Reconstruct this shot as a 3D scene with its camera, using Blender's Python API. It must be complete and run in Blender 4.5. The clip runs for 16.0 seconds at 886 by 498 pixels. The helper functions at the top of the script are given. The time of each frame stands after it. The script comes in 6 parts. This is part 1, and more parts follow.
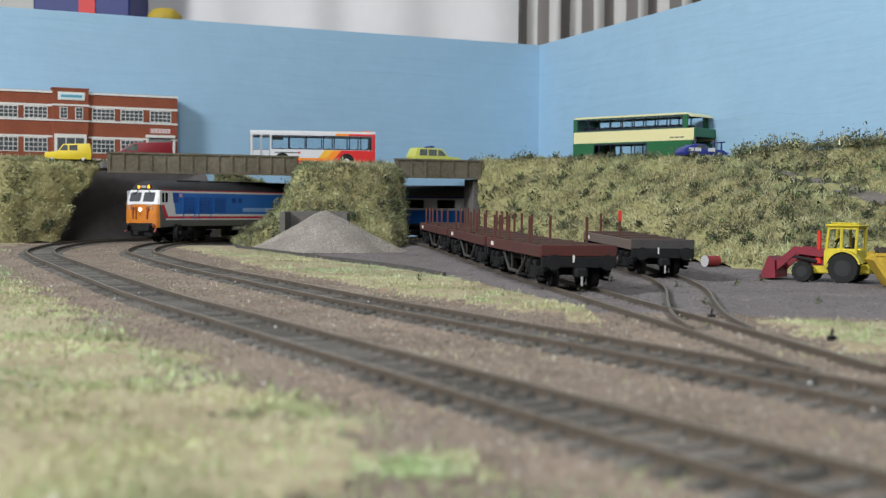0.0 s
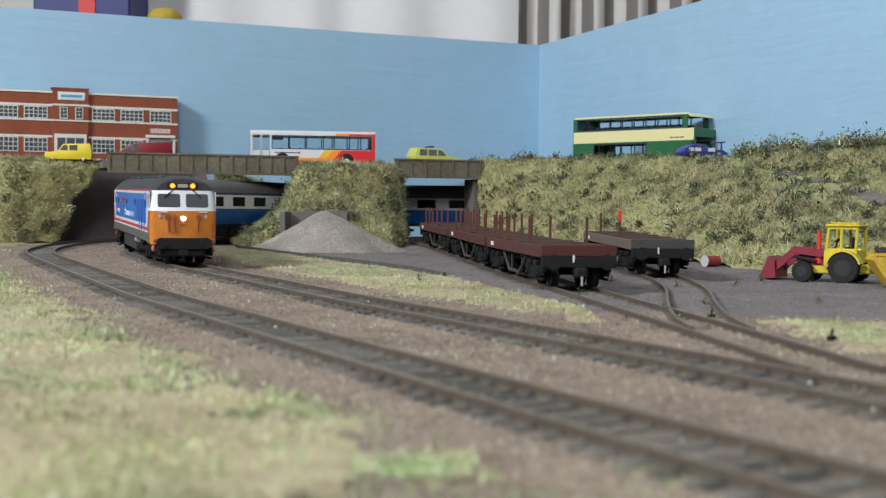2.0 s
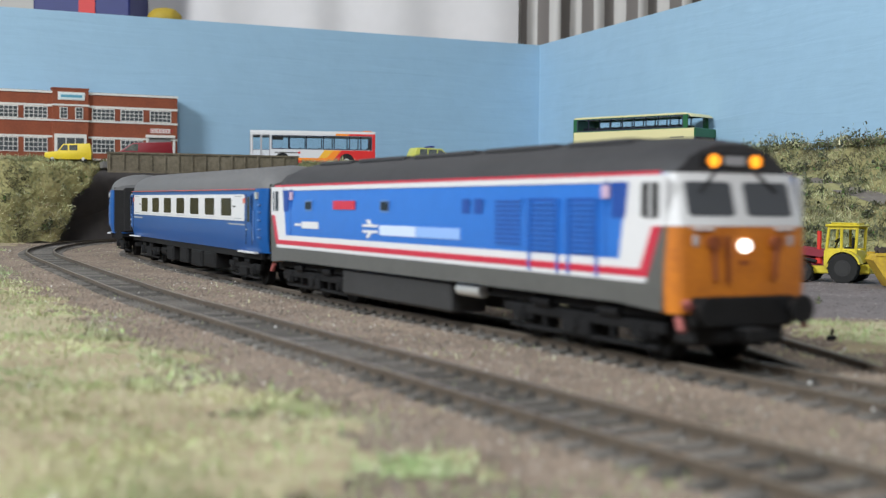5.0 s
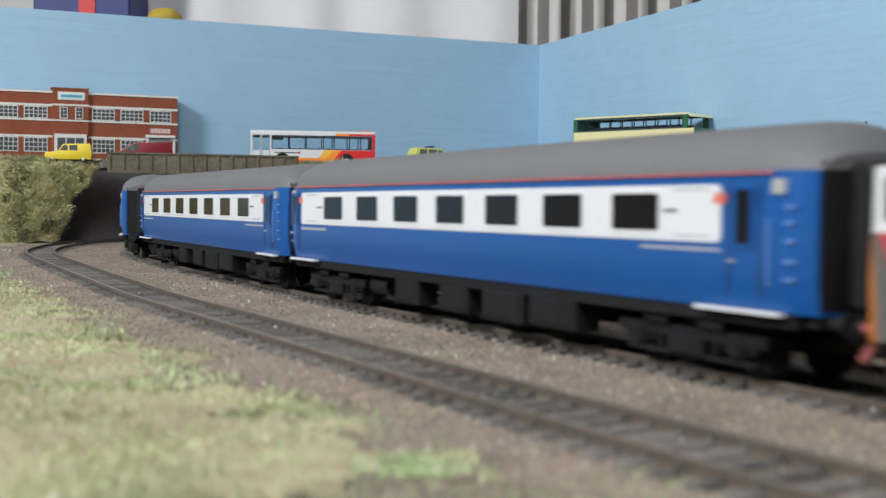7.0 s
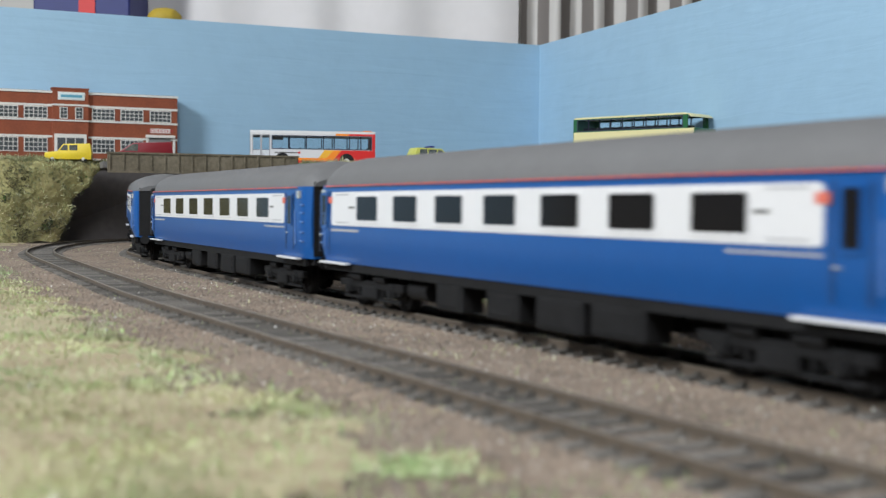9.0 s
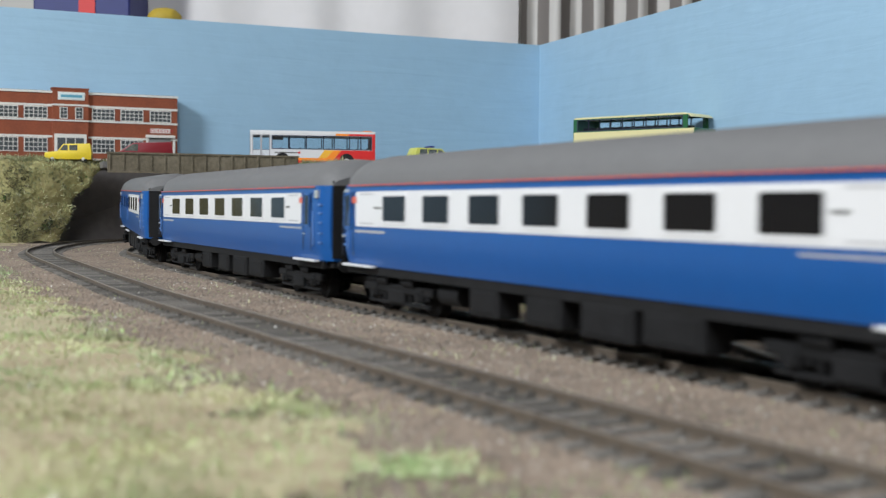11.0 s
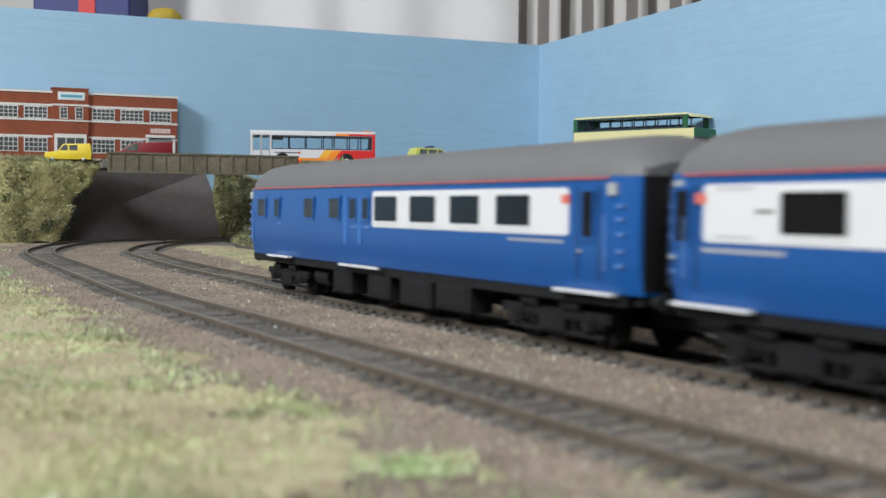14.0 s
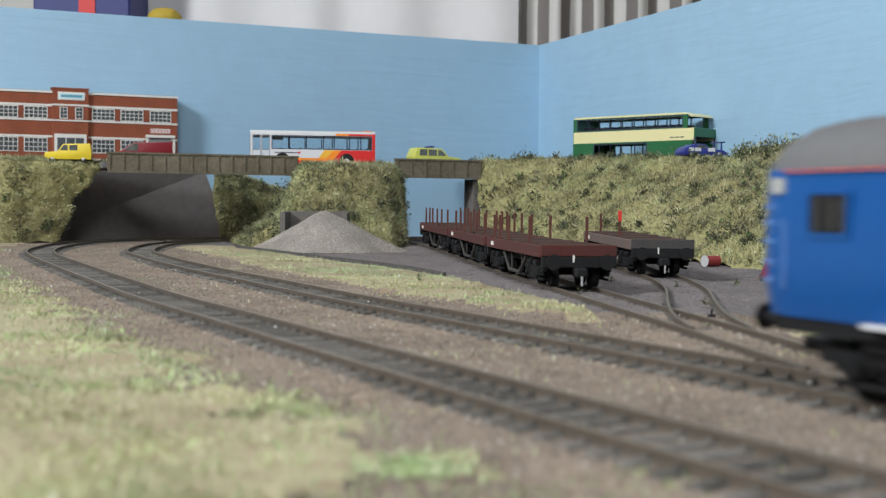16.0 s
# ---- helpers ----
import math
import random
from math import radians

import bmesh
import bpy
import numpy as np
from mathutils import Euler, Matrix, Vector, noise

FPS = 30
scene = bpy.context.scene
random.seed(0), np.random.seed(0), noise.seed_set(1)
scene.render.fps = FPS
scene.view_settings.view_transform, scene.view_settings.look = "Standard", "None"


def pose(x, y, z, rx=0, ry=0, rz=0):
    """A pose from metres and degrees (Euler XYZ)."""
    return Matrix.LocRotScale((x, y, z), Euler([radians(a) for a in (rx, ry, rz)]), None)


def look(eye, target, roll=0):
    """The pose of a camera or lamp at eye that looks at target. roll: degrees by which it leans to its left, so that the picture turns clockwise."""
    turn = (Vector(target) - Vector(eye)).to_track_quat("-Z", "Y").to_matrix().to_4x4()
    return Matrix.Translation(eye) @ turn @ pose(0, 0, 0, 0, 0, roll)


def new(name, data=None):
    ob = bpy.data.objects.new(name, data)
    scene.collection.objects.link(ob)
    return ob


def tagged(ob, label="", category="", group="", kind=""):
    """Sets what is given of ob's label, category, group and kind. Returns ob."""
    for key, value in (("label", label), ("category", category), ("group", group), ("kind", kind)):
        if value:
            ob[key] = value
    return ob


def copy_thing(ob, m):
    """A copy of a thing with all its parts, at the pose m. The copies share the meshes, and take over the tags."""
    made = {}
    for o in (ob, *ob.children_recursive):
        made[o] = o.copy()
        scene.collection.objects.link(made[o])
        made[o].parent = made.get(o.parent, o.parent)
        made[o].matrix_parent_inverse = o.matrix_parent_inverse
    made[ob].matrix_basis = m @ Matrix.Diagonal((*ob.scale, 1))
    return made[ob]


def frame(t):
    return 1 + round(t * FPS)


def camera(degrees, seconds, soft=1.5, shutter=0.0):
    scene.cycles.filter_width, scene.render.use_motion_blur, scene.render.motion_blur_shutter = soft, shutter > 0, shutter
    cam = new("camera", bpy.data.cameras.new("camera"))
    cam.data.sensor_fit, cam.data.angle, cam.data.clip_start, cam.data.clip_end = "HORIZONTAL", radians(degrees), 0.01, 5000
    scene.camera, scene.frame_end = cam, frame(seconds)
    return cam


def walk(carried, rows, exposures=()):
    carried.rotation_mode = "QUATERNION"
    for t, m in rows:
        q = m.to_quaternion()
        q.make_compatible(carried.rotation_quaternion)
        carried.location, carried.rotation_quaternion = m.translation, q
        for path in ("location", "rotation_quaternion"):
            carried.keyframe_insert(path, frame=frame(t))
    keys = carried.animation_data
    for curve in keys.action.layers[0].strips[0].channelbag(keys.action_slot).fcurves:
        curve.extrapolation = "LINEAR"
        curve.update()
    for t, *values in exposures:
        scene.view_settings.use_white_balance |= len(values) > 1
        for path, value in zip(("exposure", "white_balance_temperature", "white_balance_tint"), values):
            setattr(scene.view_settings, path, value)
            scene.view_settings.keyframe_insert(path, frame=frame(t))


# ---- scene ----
cam = camera(37.955, 16.0, soft=1.15, shutter=0.5)
K = 0.001            # the plan below is in millimetres of the model
EYE = pose(0, 0, 31.67 * K, 90 - math.degrees(0.0316), 0, 0) @ pose(0, 0, 0, 0, 0, 0.54)
cam.data.dof.use_dof = True
cam.data.dof.focus_distance = 0.74
cam.data.dof.aperture_fstop = 29
walk(cam, [(0.0, EYE), (16.0, EYE)], exposures=[(0.0, 0.0), (16.0, 0.0)])

# ---- world and lamps ----
world = bpy.data.worlds.new("world")
scene.world = world
world.use_nodes = True
world.node_tree.nodes["Background"].inputs[0].default_value = (0.9, 0.95, 1.0, 1)
world.node_tree.nodes["Background"].inputs[1].default_value = 0.25


def lamp(name, where, at, size, power, colour):
    d = bpy.data.lights.new(name, "AREA")
    d.shape, d.size, d.energy, d.color = "DISK", size, power, colour
    ob = new(name, d)
    ob.matrix_world = look(where, at)
    return ob


# Key light out of view, placed from the direction the shadows fall.
lamp("ceiling_lamp", (-1.30, -0.18, 0.98), (0.0, 0.75, 0.0), 0.42, 36.0, (0.925, 0.97, 1.0))
# Fill light added behind the camera, with no known source.
lamp("ceiling_lamp", (0.0, -0.95, 0.95), (0.0, 0.8, 0.0), 0.6, 15.0, (0.925, 0.97, 1.0))


# ---- materials ----
def mat(name, colour, rough=0.6, metal=0.0, var=0.0, scale=40.0, colour2=None, bump=0.0, bscale=900.0, glow=0.0, random_tone=0.0, detail=6, spec=0.5):
    """A surface with two scales of variation; scales are per metre."""
    m = bpy.data.materials.new(name)
    m.use_nodes = True
    t = m.node_tree
    b = t.nodes["Principled BSDF"]
    b.inputs["Roughness"].default_value, b.inputs["Metallic"].default_value = rough, metal
    b.inputs["Specular IOR Level"].default_value = spec
    b.inputs["Base Color"].default_value = (*colour, 1)
    if glow:
        b.inputs["Emission Color"].default_value, b.inputs["Emission Strength"].default_value = (*colour, 1), glow
    link = t.links.new
    co = t.nodes.new("ShaderNodeTexCoord")
    last = None
    if var or colour2:
        c2 = colour2 or tuple(c * (1 - var) for c in colour)
        n1, n2 = t.nodes.new("ShaderNodeTexNoise"), t.nodes.new("ShaderNodeTexNoise")
        for n, sc in ((n1, scale), (n2, scale * 9)):
            n.inputs["Scale"].default_value, n.inputs["Detail"].default_value = sc, detail
            link(co.outputs["Object"], n.inputs["Vector"])
        add = t.nodes.new("ShaderNodeMath")
        add.operation = "MULTIPLY_ADD"
        add.inputs[1].default_value = 0.6
        link(n2.outputs["Fac"], add.inputs[0])
        sub = t.nodes.new("ShaderNodeMath")
        sub.operation = "MULTIPLY"
        sub.inputs[1].default_value = 0.6
        link(n1.outputs["Fac"], sub.inputs[0])
        link(sub.outputs[0], add.inputs[2])
        ramp = t.nodes.new("ShaderNodeValToRGB")
        ramp.color_ramp.elements[0].position, ramp.color_ramp.elements[1].position = 0.42, 0.78
        ramp.color_ramp.elements[0].color, ramp.color_ramp.elements[1].color = (*colour, 1), (*c2, 1)
        link(add.outputs[0], ramp.inputs[0])
        last = ramp.outputs[0]
        link(last, b.inputs["Base Color"])
    if random_tone:
        info, hsv = t.nodes.new("ShaderNodeObjectInfo"), t.nodes.new("ShaderNodeHueSaturation")
        rng = t.nodes.new("ShaderNodeMapRange")
        rng.inputs["To Min"].default_value, rng.inputs["To Max"].default_value = 1 - random_tone, 1 + random_tone
        link(info.outputs["Random"], rng.inputs["Value"])
        link(rng.outputs[0], hsv.inputs["Value"])
        hsv.inputs["Color"].default_value = (*colour, 1)
        if last:
            link(last, hsv.inputs["Color"])
        link(hsv.outputs[0], b.inputs["Base Color"])
    if bump:
        n3, bp = t.nodes.new("ShaderNodeTexNoise"), t.nodes.new("ShaderNodeBump")
        n3.inputs["Scale"].default_value, n3.inputs["Detail"].default_value = bscale, 4
        link(co.outputs["Object"], n3.inputs["Vector"])
        bp.inputs["Strength"].default_value, bp.inputs["Distance"].default_value = bump, 0.0006
        link(n3.outputs["Fac"], bp.inputs["Height"])
        link(bp.outputs[0], b.inputs["Normal"])
    return m


def island_mat(name, stops, rough=0.8, patch=35.0, spread=0.25, hue=0.0):
    """Many small pieces in one mesh, each with its own tone."""
    m = bpy.data.materials.new(name)
    m.use_nodes = True
    t = m.node_tree
    b = t.nodes["Principled BSDF"]
    b.inputs["Roughness"].default_value = rough
    b.inputs["Specular IOR Level"].default_value = 0.3
    g, r = t.nodes.new("ShaderNodeNewGeometry"), t.nodes.new("ShaderNodeValToRGB")
    e = r.color_ramp.elements
    for i, (p, c) in enumerate(stops):
        k = e[i] if i < 2 else e.new(p)
        k.position, k.color = p, (*c, 1)
    t.links.new(g.outputs["Random Per Island"], r.inputs[0])
    co, nz, rg, hs = (t.nodes.new("ShaderNode" + k) for k in ("TexCoord", "TexNoise", "MapRange", "HueSaturation"))
    nz.inputs["Scale"].default_value, nz.inputs["Detail"].default_value = patch, 3
    rg.inputs["From Min"].default_value, rg.inputs["From Max"].default_value = 0.35, 0.65
    rg.inputs["To Min"].default_value, rg.inputs["To Max"].default_value = 1 - spread, 1 + spread
    t.links.new(co.outputs["Object"], nz.inputs["Vector"])
    t.links.new(nz.outputs["Fac"], rg.inputs["Value"])
    t.links.new(rg.outputs[0], hs.inputs["Value"])
    if hue:
        nh, rh = t.nodes.new("ShaderNodeTexNoise"), t.nodes.new("ShaderNodeMapRange")
        nh.inputs["Scale"].default_value, nh.inputs["Detail"].default_value = patch * 0.45, 2
        rh.inputs["From Min"].default_value, rh.inputs["From Max"].default_value = 0.4, 0.68
        rh.inputs["To Min"].default_value, rh.inputs["To Max"].default_value = 0.5 - hue * 0.25, 0.5 + hue
        t.links.new(co.outputs["Object"], nh.inputs["Vector"])
        t.links.new(nh.outputs["Fac"], rh.inputs["Value"])
        t.links.new(rh.outputs[0], hs.inputs["Hue"])
    t.links.new(r.outputs[0], hs.inputs["Color"])
    t.links.new(hs.outputs[0], b.inputs["Base Color"])
    return m


def brushed(name, colour):
    """Emulsion on board with long brush ridges and a little unevenness."""
    m = mat(name, colour, 0.5, var=0.07, scale=5)
    t = m.node_tree
    co, mp, w, n, ad, bp = (t.nodes.new("ShaderNode" + k) for k in ("TexCoord", "Mapping", "TexNoise", "TexNoise", "Math", "Bump"))
    mp.inputs["Scale"].default_value = (9, 9, 95)
    w.inputs["Scale"].default_value, w.inputs["Detail"].default_value, w.inputs["Distortion"].default_value = 1.0, 5, 0.8
    n.inputs["Scale"].default_value, n.inputs["Detail"].default_value = 38, 5
    t.links.new(co.outputs["Object"], mp.inputs["Vector"])
    t.links.new(mp.outputs[0], w.inputs["Vector"])
    t.links.new(co.outputs["Object"], n.inputs["Vector"])
    t.links.new(w.outputs["Fac"], ad.inputs[0])
    t.links.new(n.outputs["Fac"], ad.inputs[1])
    t.links.new(ad.outputs[0], bp.inputs["Height"])
    bp.inputs["Strength"].default_value, bp.inputs["Distance"].default_value = 0.3, 0.0018
    t.links.new(bp.outputs[0], t.nodes["Principled BSDF"].inputs["Normal"])
    return m


SKY = brushed("sky_blue_paint", (0.325, 0.51, 0.68))
BALLAST = mat("ballast", (0.28, 0.215, 0.165), 0.95, var=0.0, scale=22, colour2=(0.20, 0.145, 0.11), bump=1.0, bscale=700)
YARD = mat("yard_ash", (0.20, 0.175, 0.175), 0.95, scale=18, colour2=(0.13, 0.11, 0.11), bump=0.8, bscale=800)
TURF = mat("turf_base", (0.42, 0.38, 0.24), 0.95, scale=14, colour2=(0.27, 0.20, 0.13), bump=1.0, bscale=500)
BANK = mat("bank_base", (0.36, 0.35, 0.16), 0.95, scale=30, colour2=(0.24, 0.20, 0.09), bump=1.0, bscale=500)
RAIL = mat("rusty_rail", (0.13, 0.102, 0.078), 0.55, 0.15, var=0.3, scale=60)
RAILTOP = mat("worn_rail_head", (0.25, 0.21, 0.165), 0.4, 0.4, var=0.2, scale=80)
SLEEPER = mat("sleeper", (0.155, 0.143, 0.13), 0.9, var=0.45, scale=150, bump=0.5, bscale=1500, random_tone=0.4)
CONCRETE = mat("bridge_concrete", (0.17, 0.145, 0.105), 0.9, scale=40, colour2=(0.09, 0.075, 0.05), bump=0.6, bscale=700)
WINGWALL = mat("wing_wall_grey", (0.19, 0.172, 0.168), 0.9, scale=20, colour2=(0.145, 0.13, 0.128), bump=0.3, bscale=400)
DARKWALL = mat("abutment_grey", (0.15, 0.135, 0.125), 0.9, scale=20, colour2=(0.11, 0.10, 0.09), bump=0.3, bscale=400)
ROADM = mat("road_grey", (0.16, 0.155, 0.15), 0.9, var=0.3, scale=30)
LBLUE = mat("loco_blue", (0.02, 0.145, 0.52), 0.35, var=0.1, scale=30)
WHITE = mat("white_paint", (0.63, 0.63, 0.645), 0.35, var=0.05, scale=60)
RED = mat("red_paint", (0.50, 0.02, 0.05), 0.4)
LGREY = mat("dark_grey_paint", (0.10, 0.10, 0.095), 0.5, var=0.2, scale=60)
ROOF = mat("loco_roof", (0.035, 0.035, 0.04), 0.6, var=0.3, scale=40)
ORANGE = mat("warning_orange", (0.60, 0.195, 0.012), 0.5, scale=110, colour2=(0.40, 0.115, 0.012))
BLACK = mat("black_plastic", (0.012, 0.012, 0.013), 0.65, var=0.4, scale=150, spec=0.25)
UNDER = mat("underframe_black", (0.012, 0.012, 0.013), 0.8, var=0.5, scale=120, spec=0.2)
GLASS = mat("dark_glazing", (0.008, 0.0075, 0.008), 0.12, spec=0.15)
CBLUE = mat("coach_blue", (0.003, 0.075, 0.28), 0.32, var=0.1, scale=25)
CROOF = mat("coach_roof", (0.125, 0.125, 0.13), 0.65, var=0.12, scale=50)
LINING = mat("orange_line", (0.56, 0.13, 0.09), 0.6)
LIT = mat("lit_lamp", (1.0, 0.33, 0.02), 0.5, glow=1.7)
LITW = mat("lit_headlamp", (1.0, 0.97, 0.9), 0.5, glow=3.0)
SILVER = mat("silver_metal", (0.62, 0.62, 0.60), 0.35, 0.6)
FRAMEG = mat("window_frame_dark", (0.03, 0.04, 0.07), 0.5)


# ---- mesh helpers ----
def part(name, bm, material, parent, label="", smooth=False):
    me = bpy.data.meshes.new(name)
    bm.to_mesh(me)
    bm.free()
    mats = material if isinstance(material, (list, tuple)) else [material]
    for k in mats:
        me.materials.append(k)
    if smooth:
        me.polygons.foreach_set("use_smooth", [True] * len(me.polygons))
        me.set_sharp_from_angle(angle=radians(38))
    ob = new(name, me)
    if parent is not None:
        ob.parent = parent
    if label:
        ob["label"] = label
    return ob


def thing(name, label, category, group="", kind="", at=None):
    ob = new(name)
    ob.empty_display_size = 0.01
    if at is not None:
        ob.matrix_world = at
    return tagged(ob, label, category, group, kind)


def box(bm, x0, x1, y0, y1, z0, z1, bevel=0.0, m=None, index=0):
    """A box in millimetres with eased edges."""
    r = bmesh.ops.create_cube(bm, size=1.0)
    vs = r["verts"]
    for v in vs:
        v.co = Vector(((x0 + x1) / 2 + v.co.x * (x1 - x0), (y0 + y1) / 2 + v.co.y * (y1 - y0), (z0 + z1) / 2 + v.co.z * (z1 - z0))) * K
    fs = {f for v in vs for f in v.link_faces}
    if bevel:
        es = list({e for v in vs for e in v.link_edges})
        out = bmesh.ops.bevel(bm, geom=es, offset=bevel * K, segments=1, affect="EDGES", profile=0.5)
        fs = set(out["faces"]) | {f for v in out["verts"] for f in v.link_faces}
        vs = list({v for f in fs for v in f.verts})
    if m is not None:
        bmesh.ops.transform(bm, matrix=m, verts=vs)
    for f in fs:
        f.material_index = index
    return vs


def bx(*a, **k):
    bm = bmesh.new()
    box(bm, *a, **k)
    return bm


def cyl(bm, p, q, r, n=12, r2=None, index=0):
    """A rod from p to q, in millimetres."""
    p, q = Vector(p) * K, Vector(q) * K
    d = q - p
    m = Matrix.Translation((p + q) / 2) @ d.to_track_quat("Z", "Y").to_matrix().to_4x4()
    o = bmesh.ops.create_cone(bm, cap_ends=True, segments=n, radius1=r * K, radius2=(r if r2 is None else r2) * K, depth=d.length, matrix=m)
    for f in {f for v in o["verts"] for f in v.link_faces}:
        f.material_index = index
    return bm


def prism(bm, outline, a, b, axis="x", index=0):
    """An outline of pairs in millimetres, drawn out from a to b along an axis."""
    def put(p, s):
        c = {"x": (s, p[0], p[1]), "y": (p[0], s, p[1]), "z": (p[0], p[1], s)}[axis]
        return bm.verts.new(Vector(c) * K)
    lo, hi = [put(p, a) for p in outline], [put(p, b) for p in outline]
    n = len(outline)
    fs = [bm.faces.new(lo[::-1]), bm.faces.new(hi)]
    fs += [bm.faces.new((lo[i], lo[(i + 1) % n], hi[(i + 1) % n], hi[i])) for i in range(n)]
    for f in fs:
        f.material_index = index
    bmesh.ops.recalc_face_normals(bm, faces=fs)
    return bm


def raw(name, verts, faces, material, parent=None, label="", smooth=False):
    me = bpy.data.meshes.new(name)
    me.from_pydata(verts, [], faces)
    me.materials.append(material)
    if smooth:
        me.polygons.foreach_set("use_smooth", [True] * len(me.polygons))
    ob = new(name, me)
    if parent is not None:
        ob.parent = parent
    if label:
        ob["label"] = label
    return ob


# ---- the plan ----
def rise(y):
    """The board climbs a little towards its back, in millimetres."""
    k = min(max((y - 600) / 400, 0), 1)
    return 4.0 * k * k * (3 - 2 * k)


def smooth_path(points, step=4.0):
    """A soft line through the points, with the length along it."""
    p = np.array(points, float)
    p = np.vstack([2 * p[0] - p[1], p, 2 * p[-1] - p[-2]])
    out = []
    for i in range(1, len(p) - 2):
        a, b, c, d = p[i - 1:i + 3]
        n = max(int(np.linalg.norm(c - b) / step), 2)
        for k in range(n):
            u = k / n
            out.append(0.5 * (2 * b + (c - a) * u + (2 * a - 5 * b + 4 * c - d) * u * u + (3 * b - a - 3 * c + d) * u ** 3))
    out.append(p[-2])
    out = np.array(out)
    s = np.concatenate([[0], np.cumsum(np.linalg.norm(np.diff(out, axis=0), axis=1))])
    return out, s


def along(path, s):
    q, l = path
    return np.array([np.interp(s, l, q[:, 0]), np.interp(s, l, q[:, 1])])


# outer line, from the cutting round the bend and out past the camera
LINE_ONE = smooth_path([(80, 1268), (20, 1250), (-60, 1222), (-140, 1188), (-195, 1150), (-238, 1108), (-264, 1058), (-275, 1000), (-275, 945), (-269, 878), (-257, 822), (-235, 764), (-196, 677), (-155, 582), (-104, 463), (-61, 374), (-29, 307), (-3, 254), (18, 211), (35, 177), (54, 140), (76, 98), (104, 45), (135, -15), (165, -70)])
# inner line, on which the train runs
LINE_TWO = smooth_path([(640, -100), (560, 150), (470, 400), (400, 600), (345, 760), (312, 870), (275, 975), (225, 1075), (160, 1145), (85, 1198), (0, 1198), (-55, 1182), (-112, 1152), (-160, 1112), (-191, 1064), (-205, 1012), (-209, 958), (-207, 905), (-200, 853), (-190, 814), (-176.3, 781), (-154.5, 729), (-116.5, 645), (-84, 573), (-53, 502), (-27, 444), (1.5, 386), (29, 329), (53, 279), (77, 226), (104, 166), (150, 65), (200, -45), (260, -180), (420, -540), (900, -1620)])
# two sidings in the yard
SIDING_A = smooth_path([(-22, 1090), (-17, 1050), (3, 920), (22, 780), (40, 640), (54, 525), (61, 460), (68, 400), (74, 350), (78, 310), (82, 270), (88, 230), (100, 180)])
SIDING_B = smooth_path([(70, 1010), (92, 900), (100, 760), (107, 640), (104, 570), (98, 515), (88, 455), (80, 400), (77, 360), (76, 330)])
SPEED = 153.4


# ---- ground ----
def dist_left(path, x, y):
    """How far a place lies to the left of a line, looking the way the train goes."""
    q = path[0]
    d = np.hypot(q[:, 0] - x, q[:, 1] - y)
    i = int(np.clip(np.argmin(d), 1, len(q) - 2))
    t = q[i + 1] - q[i - 1]
    t = t / np.linalg.norm(t)
    return t[0] * (y - q[i, 1]) - t[1] * (x - q[i, 0]), d[i]


STRIP = [(-215, 985), (-160, 860), (-92, 690), (-23, 530), (15, 450), (40, 415)]      # near edge of the grass strip
KERB = [(-150, 945), (-83, 815), (-26, 715), (3, 645), (30, 540), (52, 445)]           # its far edge


def x_on(line, y):
    p = sorted(line, key=lambda a: a[1])
    return float(np.interp(y, [a[1] for a in p], [a[0] for a in p]))


def wob(x, y, s, seed=0.0):
    return noise.noise((x / s, y / s, seed))


def ground_kind(x, y):
    """0 ballast, 1 yard ash, 2 turf."""
    l1, d1 = dist_left(LINE_ONE, x, y)
    n = wob(x, y, 40) * 20 + wob(x, y, 12, 5) * 14 + wob(x, y, 5, 2) * 8
    if l1 < 0 and d1 > 46 + n + 14 * wob(x, y, 90, 9) and y < 1000:
        return 2
    if l1 > 0:
        if 395 < y < 985 and x_on(STRIP, y) + n * 0.3 < x < x_on(KERB, y) - 3:
            return 2
        if x > 98 + n * 0.4 and 318 < y < 400 and x < 175:
            return 2
        if y > 420 and x > x_on(STRIP, y) + 6 + n * 0.5:
            return 1
    return 0


def ground_z(x, y):
    z = -3.0 + rise(y) + 0.5 * wob(x, y, 25) + 0.35 * wob(x, y, 8, 3)
    if ground_kind(x, y) == 2:
        z += 0.8 + 1.6 * max(wob(x, y, 30, 7), 0)
    d = min(dist_left(LINE_ONE, x, y)[1], dist_left(LINE_TWO, x, y)[1])
    if y > 250 and x > -60 and min(dist_left(SIDING_A, x, y)[1], dist_left(SIDING_B, x, y)[1]) < 17:
        z = -1.95 + rise(y) + 0.5 * wob(x, y, 6, 3)
    if d < 20:
        z = -2.45 + rise(y) + 0.36 * wob(x, y, 5, 3) + 0.25 * wob(x, y, 40, 6)
    return z


